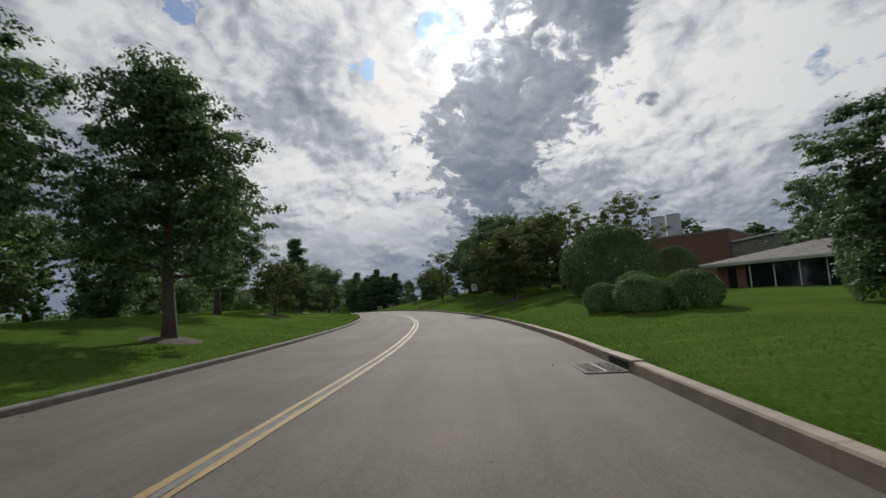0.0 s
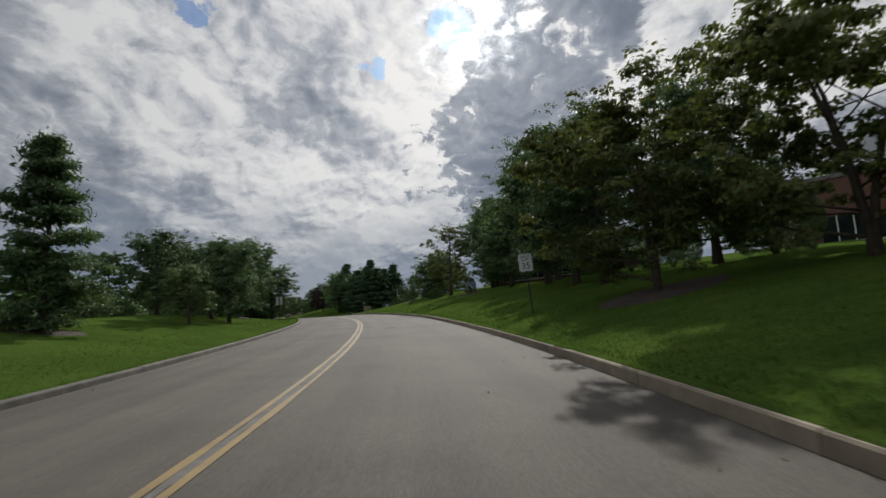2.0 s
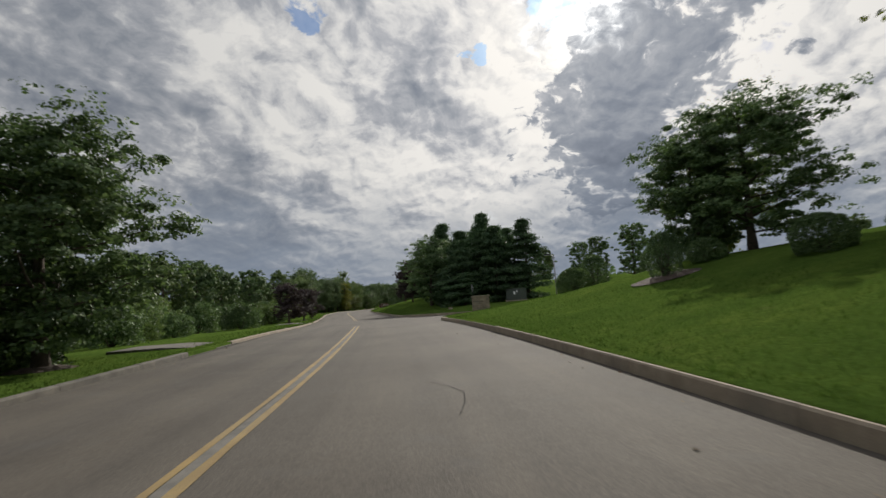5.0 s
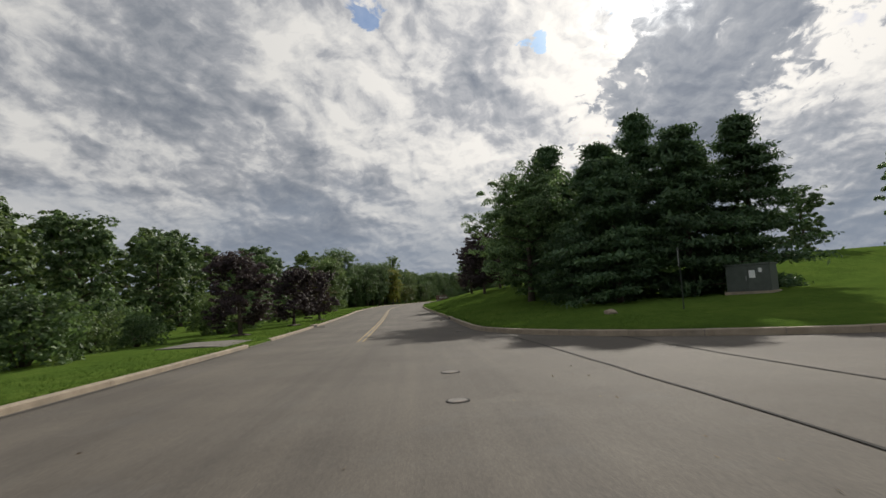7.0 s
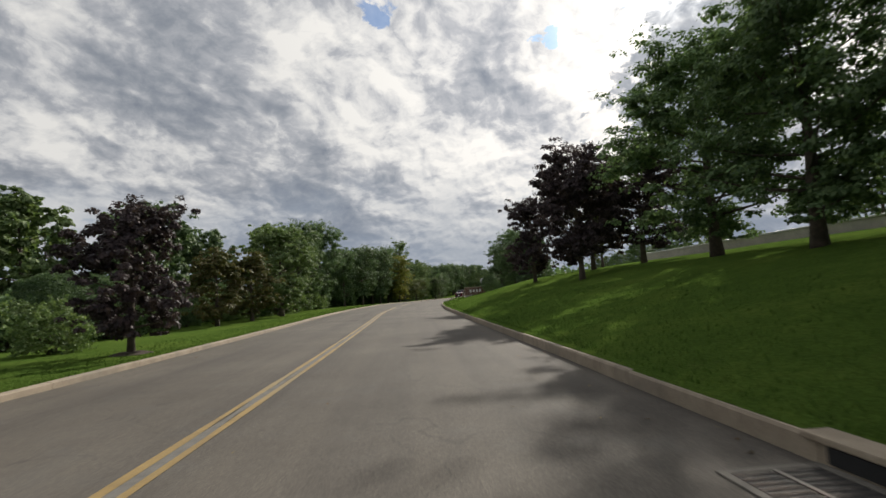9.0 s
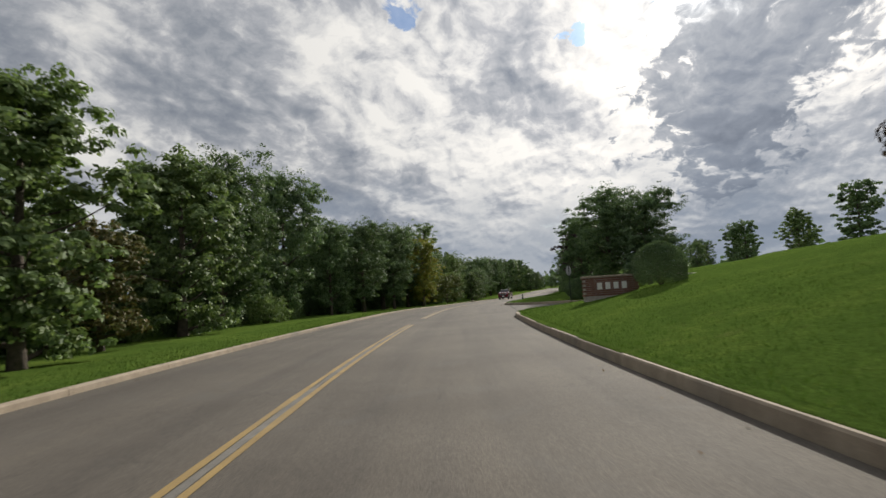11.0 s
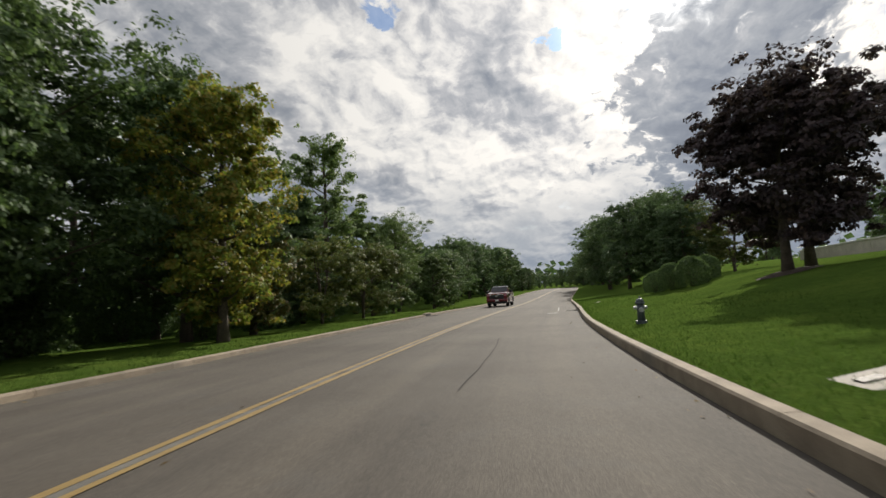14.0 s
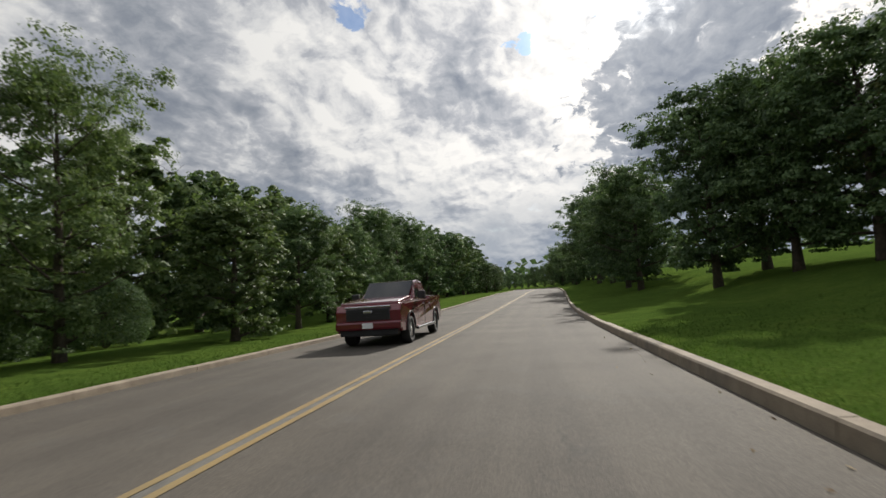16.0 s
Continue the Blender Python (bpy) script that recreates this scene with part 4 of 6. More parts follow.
# along the left of the road
for kind, s, o, h, wide in (
        ("oak", 13.0, 12.9, 11.5, 1.0), ("maple_b", 33.0, 19.0, 9.0, 1.0), ("maple", 22.0, 20.0, 9.0, 1.0), ("olive", 38.0, 10.2, 4.1, 0.95), ("maple", 45.0, 16.0, 5.6, 1.0), ("pine_lawn", 49.0, 10.4, 7.0, 0.9),
        ("lime", 58.3, 8.8, 3.2, 0.85), ("maple_b", 64.3, 8.2, 5.5, 1.05), ("maple_b", 66.0, 13.0, 5.6, 1.0), ("lime", 67.0, 9.9, 3.7, 1.15), ("maple_b", 77.0, 14.5, 6.4, 1.0), ("maple_b", 76.0, 9.4, 6.4, 1.0), ("maple", 80.5, 11.5, 7.0, 1.0), ("maple_b", 87.6, 9.4, 8.6, 0.9), ("maple", 86.0, 15.5, 7.6, 1.0),
        ("maple", 95.0, 7.3, 6.7, 1.25), ("maple_b", 98.2, 8.8, 6.0, 1.15), ("maple_b", 92.5, 9.4, 6.2, 1.1), ("purple", 144.0, 7.6, 4.8, 0.95), ("purple", 153.5, 6.6, 4.4, 0.95), ("purple", 162.0, 6.0, 4.6, 0.85),
        ("rust", 180.0, 10.2, 5.2, 1.0), ("rust", 185.0, 9.6, 5.3, 1.0), ("wood_lime", 190.5, 9.0, 8.2, 1.0), ("rust", 196.0, 11.0, 5.0, 1.0), ("wood_lime", 202.0, 11.5, 9.5, 1.0), ("wood", 207.5, 12.5, 11.0, 0.9), ("wood_b", 217.0, 12.4, 12.6, 0.8),
        ("wood_b", 222.6, 10.8, 9.0, 0.72), ("wood", 227.5, 9.4, 9.6, 0.88), ("wood", 235.6, 8.8, 10.0, 0.78), ("wood", 238.4, 11.2, 11.0, 1.15), ("wood_b", 245.0, 10.2, 11.2, 0.85), ("gold", 243.4, 7.4, 9.4, 0.9), ("wood_b", 231.5, 15.0, 9.0, 1.0), ("wood_b", 240.0, 15.0, 9.0, 1.0), ("wood", 248.0, 14.5, 8.5, 1.0), ("rust", 247.2, 8.8, 5.4, 1.0), ("olive", 252.6, 8.4, 4.6, 1.0), ("pine_lawn", 255.2, 11.0, 7.8, 1.0), ("olive", 258.2, 8.4, 4.7, 1.0), ("wood_b", 260.0, 15.5, 8.5, 1.0), ("poplar", 264.6, 13.8, 15.2, 1.0), ("wood_lime", 263.0, 9.6, 5.2, 1.0), ("wood_lime", 267.0, 9.4, 5.6, 1.0),
        ("willow", 273.2, 10.9, 9.6, 0.82), ("wood_lime", 279.0, 9.0, 5.9, 1.2), ("wood_b", 285.5, 9.6, 6.9, 1.0), ("wood_lime", 291.0, 10.4, 6.4, 1.0), ("wood_b", 297.0, 11.5, 7.6, 1.0), ("wood", 306.0, 13.0, 10.5, 0.8), ("wood_b", 316.0, 13.5, 11.0, 1.0)):
    stand(kind, s, o, h, wide=wide)
stand("oak", 0, 0, 10.4, 40, wide=0.95, at=(-9.3, 17.0))
stand("oak", 0, 0, 9.2, 160, at=(-13.6, 30.2))
for x, y, h, wide in ((6.7, 21.3, 1.25, 0.95), (7.55, 19.3, 1.4, 1.05), (9.2, 18.6, 1.45, 1.0), (8.9, 23.3, 1.5, 0.9)):
    stand("dome", 0, 0, h, x * 40, wide=wide, at=(x, y))
for s, o, h in ((262.3, -9.9, 1.4), (260.7, -10.6, 1.65), (259.1, -11.4, 1.75), (261.6, -12.8, 1.6)):
    stand("dome", s, o, h, s * 50, "rounded clipped shrub in a row on the bank", "row of clipped shrubs", wide=0.72)
stand("dome_big", 220.4, -12.0, 1.95, 0, "broad dark clipped hedge beside the side road", wide=1.6)
for s, o, h in ((56.0, -17.5, 2.6), (61.0, -18.0, 2.8), (66.5, -19.0, 3.0), (72.5, -21.5, 2.8), (43.0, -19.0, 3.4), (48.0, -16.5, 3.0), (38.5, -21.0, 3.2), (38.2, -14.6, 3.6)):
    stand("dome_big", s, o, h, s * 31, "dark undergrowth beneath the trees on the bank")
stand("dome_big", 0, 0, 4.4, 70, "dense dark evergreen beside the office", wide=0.8, at=(13.9, 14.6))
for s, o, h in ((143.5, -11.8, 5.0), (147.5, -11.8, 4.2)):
    stand("pine_b", s, o, h, s * 70, "low-boughed dark pine at the foot of the bank")
for s, o, h in ((93.5, 9.4, 2.2), (95.5, 8.8, 1.9), (98.0, 10.4, 2.4), (91.0, 10.8, 2.0)):
    stand("scrub", s, o, h, s * 33, "loose bush beneath the trees by the verge")
stand("maple_b", 0, 0, 6.0, 10, wide=1.15, at=(13.2, 13.6))
stand("dome_big", 0, 0, 4.3, 20, wide=1.12, at=(10.2, 30.6))
rr = random.Random(7)
# the wood behind the verge
for s in np.arange(108, 420, 7.0):
    for o in (20.0, 29.0):
        stand(rr.choice(("far_wood", "far_wood", "far_lime")), s + rr.uniform(-2, 2), o + rr.uniform(-3, 3) + max(0, 150 - s) * 0.30, rr.uniform(8.5, 12.5) - (2.0 if s < 160 else 0), None, "", "wood behind the verge")
for s in np.arange(326, 430, 7.0):
    stand(rr.choice(("far_wood", "far_wood", "far_lime")), s, 13 + rr.uniform(-1, 1.5), rr.uniform(9, 12), None, "", "wood behind the verge")
for s in np.arange(99, 262, 4.2):
    stand(rr.choice(("scrub", "scrub", "scrub_lime")), s + rr.uniform(-1, 1), 11.5 + rr.uniform(-1.2, 4), rr.uniform(1.2, 2.6), None, "", "scrub beside the verge")
# dense undergrowth that fills the wood's edge
for s in np.arange(172, 284, 3.4):
    stand("dome_big", s + rr.uniform(-0.8, 0.8), 15.8 + rr.uniform(-1.2, 1.8), rr.uniform(2.8, 4.2), s * 23, "dark undergrowth in the wood's edge", "undergrowth in the wood")
# along the right
for kind, s, o, h, *wide in (
        ("maple_b", 34.0, -30.0, 8.0), ("olive", 44.5, -9.4, 6.3), ("olive", 41.0, -12.8, 6.8), ("dome_big", 38.5, -16.0, 4.8), ("maple_b", 48.0, -14.0, 7.6), ("thin", 39.5, -18.0, 8.0), ("maple", 53.0, -11.8, 8.8), ("maple_b", 58.0, -12.6, 9.6), ("maple", 64.0, -13.4, 10.5),
        ("oak", 71.5, -18.0, 11.0), ("maple_b", 74.5, -14.8, 9.0), ("maple", 78.0, -22.0, 9.5), ("thin", 86.0, -12.5, 8.6), ("maple", 84.0, -17.0, 9.6), ("maple_b", 88.5, -19.5, 8.8), ("maple", 98.2, -15.3, 6.2, 1.2), ("maple_b", 99.5, -14.0, 5.2, 1.1), ("olive", 103.0, -18.0, 5.0),
        ("cone", 80.2, -12.7, 1.75), ("cone", 96.6, -10.7, 1.55), ("dome", 97.5, -12.9, 0.9), ("dome", 89.0, -11.6, 1.2), ("dome", 92.0, -12.0, 1.0), ("dome", 104.0, -10.6, 1.1), ("dome", 106.5, -11.5, 1.2), ("cone", 108.0, -13.5, 2.2), ("dome_big", 108.0, -18.0, 2.6), ("dome_big", 111.0, -23.0, 2.8),
        ("maple", 148.5, -10.6, 9.6, 1.0), ("pine", 150.5, -13.2, 11.2), ("pine_b", 143.0, -13.8, 9.4), ("pine", 145.0, -17.6, 11.8, 0.85), ("pine_b", 140.5, -17.5, 9.6), ("pine", 141.5, -22.0, 10.4), ("pine_b", 140.5, -13.4, 8.0), ("pine_b", 144.5, -20.5, 9.4), ("pine", 150.0, -18.0, 10.0),
        ("maple", 160.0, -13.8, 8.8), ("maple", 157.0, -19.5, 9.6), ("purple_big", 173.6, -11.7, 7.7, 0.85), ("purple_big", 177.5, -17.2, 7.8), ("purple_big", 181.0, -15.2, 7.2), ("purple", 184.0, -11.7, 6.4, 0.8), ("maple", 167.0, -15.3, 9.6, 1.12),
        ("dome_big", 196.5, -9.8, 1.6), ("thin", 193.0, -20.0, 6.0), ("maple_b", 223.8, -17.6, 9.0), ("maple", 230.3, -15.4, 9.6), ("maple_b", 236.5, -13.0, 8.0, 0.85), ("maple_b", 233.0, -17.5, 8.2), ("purple_big", 251.5, -13.3, 8.8), ("purple_big", 254.0, -15.2, 9.0),
        ("maple_b", 274.5, -14.6, 7.0), ("maple", 279.8, -14.6, 8.8), ("maple", 283.4, -13.6, 9.4, 0.9), ("maple_b", 285.6, -11.2, 9.4, 0.9), ("maple_b", 290.0, -15.0, 10.0), ("maple", 298.0, -9.9, 9.2), ("maple_b", 305.0, -10.0, 9.0), ("maple", 312.0, -11.5, 11.0), ("maple_b", 322.0, -10.5, 12.0), ("maple", 333.0, -10.0, 12.5), ("olive", 270.0, -17.0, 5.5), ("olive", 279.0, -17.0, 6.0)):
    stand(kind, s, o, h, wide=wide[0] if wide else 1.0)
for s in np.arange(366, 560, 9.0):
    for o in (-7.6, 7.4):
        stand(rr.choice(("far_wood", "far_wood", "far_lime")), s, o * rr.uniform(1.05, 1.4), rr.uniform(5.5, 8.0), None, "", "trees along the road's far end")
for o in np.arange(-9, 9.1, 3.5):
    stand("far_wood", 556 + rr.uniform(-3, 3), o, rr.uniform(8, 11), None, "", "trees along the road's far end")
for s in np.arange(342, 430, 8.0):
    stand(rr.choice(("maple", "maple_b")), s, -12 + rr.uniform(-2, 1), rr.uniform(9, 12), None, "", "trees along the road's far end")
# woods that close the view behind the lawns
for s in np.arange(-10, 106, 8.0):
    stand(rr.choice(("far_wood", "far_wood", "far_lime")), s, 27 + rr.uniform(-3, 4), rr.uniform(6.5, 9.0), None, "", "wood behind the lawn")
    stand(rr.choice(("scrub", "scrub_lime")), s + 3, 21 + rr.uniform(-3, 3), rr.uniform(1.5, 2.8), None, "", "scrub behind the lawn")
for s in np.arange(20, 430, 13.0):
    stand(rr.choice(("far_wood", "far_lime")), s, -46 + rr.uniform(-6, 6), rr.uniform(7.0, 9.5), None, "", "wood behind the bank")


def distant_woods():
    """The far belt of treetops round the horizon, one sheet of clumps."""
    rng = np.random.default_rng(12)
    cs = []
    for k in range(900):
        a = rng.uniform(-2.2, 2.2)
        d = rng.uniform(330, 620)
        x, y = -60 - math.sin(a) * d, 180 + math.cos(a) * d
        h = rng.uniform(10, 17)
        n = 34
        p = rng.normal(size=(n, 3)) * np.array([4.0, 4.0, h * 0.24]) + np.array([x, y, h * 0.42 + 2.5 + 6 * noise.noise((x * 0.004, y * 0.004, 0))])
        cs.append(p)
    c = np.concatenate(cs)
    nrm = rng.normal(size=c.shape) + np.array([0, 0, 0.6])
    ob = new("distant_woods", leaf_mesh("distant_woods", c, nrm, 4.2, LEAF_GREEN, rng, 0.8))
    return tagged(ob, "hazy green woods far off along the horizon", "woods", "", "stuff")


distant_woods()

# ---- more materials ----
BRICK = speckled("brick", (0.125, 0.062, 0.046), (0.19, 0.095, 0.07), 5.0, 60.0, 0.9, 0.4, 0.006, vary=0.18)
MORTAR = speckled("mortar", (0.26, 0.24, 0.21), (0.36, 0.34, 0.30), 5.0, 60.0)
STONE = speckled("field_stone", (0.20, 0.155, 0.115), (0.36, 0.30, 0.23), 4.0, 40.0, 0.9, 0.7, 0.015, vary=0.25)
SHINGLE = speckled("roof_shingle", (0.125, 0.115, 0.105), (0.20, 0.185, 0.17), 2.0, 40.0, 0.9, 0.6, 0.01)
TRIM = plain("white_trim", (0.62, 0.61, 0.58), 0.5)
PALE = speckled("pale_render", (0.40, 0.37, 0.32), (0.52, 0.48, 0.42), 1.5, 40.0)
STEEL = speckled("grey_steel", (0.20, 0.20, 0.205), (0.32, 0.32, 0.325), 6.0, 50.0, 0.45, 0.15, 0.002, metal=0.6)
SIGN_WHITE = plain("sign_white", (0.72, 0.73, 0.72), 0.4)
SIGN_BACK = plain("sign_back_aluminium", (0.42, 0.42, 0.42), 0.45, 0.5)
BLACK = plain("black_paint", (0.015, 0.015, 0.015), 0.5)
POST_GREEN = plain("post_green", (0.035, 0.045, 0.035), 0.6, 0.3)
CABINET = speckled("cabinet_green", (0.05, 0.062, 0.052), (0.075, 0.088, 0.076), 3.0, 40.0, 0.6, 0.1, 0.002)
HYDRANT = speckled("hydrant_grey_blue", (0.05, 0.062, 0.075), (0.085, 0.10, 0.115), 6.0, 50.0, 0.5, 0.2, 0.003)
CAR_RED, _t, _b = material("car_red", 0.22, 0.25)
_b.inputs["Base Color"].default_value = (0.125, 0.008, 0.016, 1)
_b.inputs["Coat Weight"].default_value = 1.0
_b.inputs["Coat Roughness"].default_value = 0.05
_n = noise_fac(_t, 400.0, 2.0)
bump(_t, _b, _n, 0.02, 0.001)
CHROME = plain("chrome", (0.75, 0.75, 0.76), 0.12, 1.0, 30.0, 0.03)
ALLOY = plain("alloy", (0.55, 0.55, 0.56), 0.25, 0.9, 30.0, 0.05)
RUBBER = speckled("rubber", (0.014, 0.014, 0.014), (0.024, 0.024, 0.023), 8.0, 60.0, 0.85)
PLASTIC = plain("black_plastic", (0.018, 0.018, 0.019), 0.55)
LAMP_RED = plain("tail_lamp_red", (0.25, 0.008, 0.008), 0.15)
GLASS, _t, _b = material("dark_glass", 0.04)
_b.inputs["Base Color"].default_value = (0.012, 0.015, 0.017, 1)
_b.inputs["Specular IOR Level"].default_value = 0.8
HEAD_GLASS, _t, _b = material("lamp_glass", 0.08)
_b.inputs["Base Color"].default_value = (0.62, 0.63, 0.64, 1)
_b.inputs["Coat Weight"].default_value = 1.0


def along_pose(s, o, lift=0.0, turn=0.0, ground=True):
    """A pose at a place along the road: local x points right of the road, y along it, z up."""
    x, y, z, yaw = road_at(s, o)
    return pose(x, y, (ground_z(x, y) if ground else z) + lift, 0, 0, yaw + turn)


# ---- road fittings ----
def inlet(s, side):
    """A cast grate in a concrete frame against the kerb; black plates paint the shaded pit and kerb opening."""
    edge = LEFT if side > 0 else -RIGHT
    root = empty("storm_drain", along_pose(s, edge, 0.0, 0.0, False), "rusty barred storm drain grate set against the kerb", "storm drain", "storm drains")
    w, l = 0.66, 1.34
    cx = side * (w / 2 + 0.03)
    bm = bmesh.new()
    for dy in (-l / 2, l / 2):
        box((w, 0.07, 0.10), (cx, dy, -0.035), 0.008, bm)
    for dx in (-w / 2, w / 2):
        box((0.06, l + 0.06, 0.10), (cx + dx, 0, -0.034), 0.008, bm)
    part("frame", bm, DARK_CONCRETE, root, "worn concrete frame")
    part("pit", box((w - 0.04, l - 0.05, 0.006), (cx, 0, 0.004)), PIT_SHADE, root)
    n = 16
    for i in range(n):
        y = -l / 2 + 0.07 + (l - 0.14) * i / (n - 1)
        part("bar", box((w - 0.07, 0.022, 0.014), (cx, y, 0.0095), 0.003, segments=1), IRON, root)
    part("spine", box((0.035, l - 0.08, 0.016), (cx, 0, 0.011), 0.003), IRON, root)
    part("throat", box((0.012, l - 0.12, 0.11), (side * 0.002, 0, 0.085)), PIT_SHADE, root, "black plate for the shaded slot in the kerb's face")
    part("hood", box((KERB_W + 0.03, l + 0.3, 0.05), (-side * (KERB_W / 2 - 0.004), 0, KERB_H - 0.006), 0.012), CONCRETE, root, "concrete hood over the opening")
    return root


for s, side in ((9.4, -1), (149.3, -1), (150.3, 1), (257.2, -1), (259.6, 1)):
    inlet(s, side)


def round_cover(s, o, r, ring=SEAM, lid=IRON):
    root = empty("valve_cover", along_pose(s, o, 0.0, 0.0, False), "small round iron cover set in the asphalt", "manhole cover", "valve covers")
    bm = bmesh.new()
    bmesh.ops.create_cone(bm, cap_ends=True, segments=24, radius1=r + 0.03, radius2=r + 0.025, depth=0.012, matrix=Matrix.Translation((0, 0, 0.003)))
    part("ring", bm, ring, root)
    bm = bmesh.new()
    bmesh.ops.create_cone(bm, cap_ends=True, segments=24, radius1=r, radius2=r - 0.006, depth=0.014, matrix=Matrix.Translation((0, 0, 0.0065)))
    part("lid", bm, lid, root)
    return root


round_cover(56.6, -1.53, 0.34, CONCRETE, ASPHALT)
for s, o, r in ((124.0, -2.6, 0.16), (121.2, -2.5, 0.14), (136.6, -4.2, 0.15), (66.5, -2.9, 0.09), (33.0, -4.0, 0.07), (83.5, -3.6, 0.08)):
    round_cover(s, o, r)


def seam_line(points, w, label="black tar line sealing a crack in the road", mat=SEAM):
    """A sealed crack that wanders along points given as (s, o)."""
    verts, faces = [], []
    P = glide([(a, b, 0) for a, b in points], 0.5)
    for i, (s, o, _) in enumerate(P):
        ds, do = P[min(i + 1, len(P) - 1)][:2] - P[max(i - 1, 0)][:2]
        k = math.hypot(ds, do) or 1
        e = 0.04 * noise.noise((s * 0.8, o * 0.8, 3.0))
        ww = w * (1 + 0.5 * noise.noise((s * 2, o * 2, 5.0)))
        for q in (-0.5, 0.5):
            x, y, z, _ = road_at(s - do / k * (q * ww + e), o + ds / k * (q * ww + e))
            verts.append((x, y, z + 0.0085))
        if i:
            a = 2 * i - 2
            faces.append((a + 1, a + 3, a + 2, a))
    return tagged(new("tar_seam", mesh_of("tar_seam", verts, faces, mat)), label, "road crack", "sealed cracks", "structure")


seam_line([(143.3, 4.9), (142.6, 2.0), (142.2, -0.4), (142.0, -3.0), (141.6, -5.3)], 0.05)
seam_line([(134.6, 1.5), (134.3, -1.0), (134.4, -4.6)], 0.025)
seam_line([(111.0, -5.5), (118.0, -5.55), (128.0, -5.5), (137.0, -5.5)], 0.05)
seam_line([(115.0, -8.2), (122.0, -8.0), (130.0, -8.3)], 0.05)
seam_line([(200.5, -5.5), (206.0, -5.55), (214.0, -5.5), (222.5, -5.5)], 0.06)
seam_line([(209.0, -8.4), (213.0, -8.2), (219.5, -8.5)], 0.06)
seam_line([(211.5, -10.8), (214.0, -10.5), (218.4, -10.9)], 0.05)
seam_line([(96.0, 4.3), (112.0, 4.25), (134.0, 4.35)], 0.05)
seam_line([(86.4, -2.3), (87.6, -2.5), (88.6, -2.1)], 0.012)
seam_line([(234.0, -2.28), (238.0, -2.36), (241.8, -2.25)], 0.018)
strip("pale_patch", 254.7, 255.2, -3.55, 0.62, WHITE, "pale square patch of old paint on the road", 0.006, "", 0.25, 0.3)
strip("white_line", 257.0, 263.6, -3.80, 0.065, WHITE, "worn white edge line near the kerb", 0.006, "", 0.5, 0.6)


def apron(s0, s1):
    """A dropped crossing: a concrete slab from the road over the verge."""
    verts, faces = [], []
    for i, s in enumerate(np.arange(s0, s1 + 0.01, 0.5)):
        for o in (LEFT - 0.05, LEFT + 0.6, LEFT + 1.8, LEFT + 3.6):
            x, y, z, _ = road_at(s, o)
            verts.append((x, y, z + 0.02 + (ground_z(x, y) - z + 0.03) * smooth(LEFT, LEFT + 1.2, o)))
            verts.append((x, y, z - 0.3))
    rows = len(verts) // 8
    for i in range(rows - 1):
        for k in range(3):
            a = i * 8 + 2 * k
            faces.append((a, a + 2, a + 10, a + 8))
    for i in (0, rows - 1):
        for k in range(3):
            a = i * 8 + 2 * k
            faces.append((a, a + 2, a + 3, a + 1))
    me = mesh_of("driveway_apron", verts, faces, DARK_CONCRETE)
    bm = bmesh.new()
    bm.from_mesh(me)
    bmesh.ops.recalc_face_normals(bm, faces=bm.faces)
    bm.to_mesh(me)
    bm.free()
    return tagged(new("driveway_apron", me), "grey concrete driveway crossing the verge", "driveway", "", "structure")


apron(99.6, 102.2)
apron(135.0, 138.5)


# ---- signs ----
def road_sign(m, height, width, tall, facing, lean=0.0):
    root = empty("speed_limit_sign" if facing else "road_sign", m @ pose(0, 0, 0, 0, lean, 0), "white speed limit sign on a dark steel post" if facing else "road sign seen from its bare grey back, on a dark post", "road sign")
    part("post", box((0.05, 0.028, height + 0.4), (0, 0, (height - 0.4) / 2), 0.006), POST_GREEN, root, "dark green channel post")
    zc = height - tall / 2
    y = -0.024 if facing else 0.024
    bm = slab([(width / 2 * a, tall / 2 * b) for a, b in ((-1, -1), (1, -1), (1, 1), (-1, 1))], -0.002, 0.002)
    bmesh.ops.bevel(bm, geom=[e for e in bm.edges if abs(e.verts[0].co.z - e.verts[1].co.z) > 0.003], offset=0.035, segments=4, affect="EDGES")
    panel = part("panel", bm, SIGN_WHITE if facing else SIGN_BACK, root, "", False, pose(0, y, zc, 90, 0, 0))
    if facing:
        for text, size, up in (("SPEED", 0.125, 0.215), ("LIMIT", 0.125, 0.095), ("35", 0.34, -0.13)):
            words(text, size, BLACK, panel, pose(0, up, 0.0025))
        bm = bmesh.new()
        for a, b, cx, cy in ((width - 0.05, 0.008, 0, tall / 2 - 0.025), (width - 0.05, 0.008, 0, -tall / 2 + 0.025), (0.008, tall - 0.05, width / 2 - 0.025, 0), (0.008, tall - 0.05, -width / 2 + 0.025, 0)):
            box((a, b, 0.001), (cx, cy, 0.0028), 0, bm)
        part("border", bm, BLACK, panel)
    for z in (zc - tall * 0.3, zc + tall * 0.3):
        part("bolt", rod((0, -0.034, z), (0, 0.034, z), 0.009, None, 8), STEEL, root)
    return root


road_sign(along_pose(48.6, -6.75, 0, 0), 2.28, 0.54, 0.67, True, -4.5)
road_sign(along_pose(73.9, 6.1, 0, -12), 1.98, 0.54, 0.67, False, 1.0)


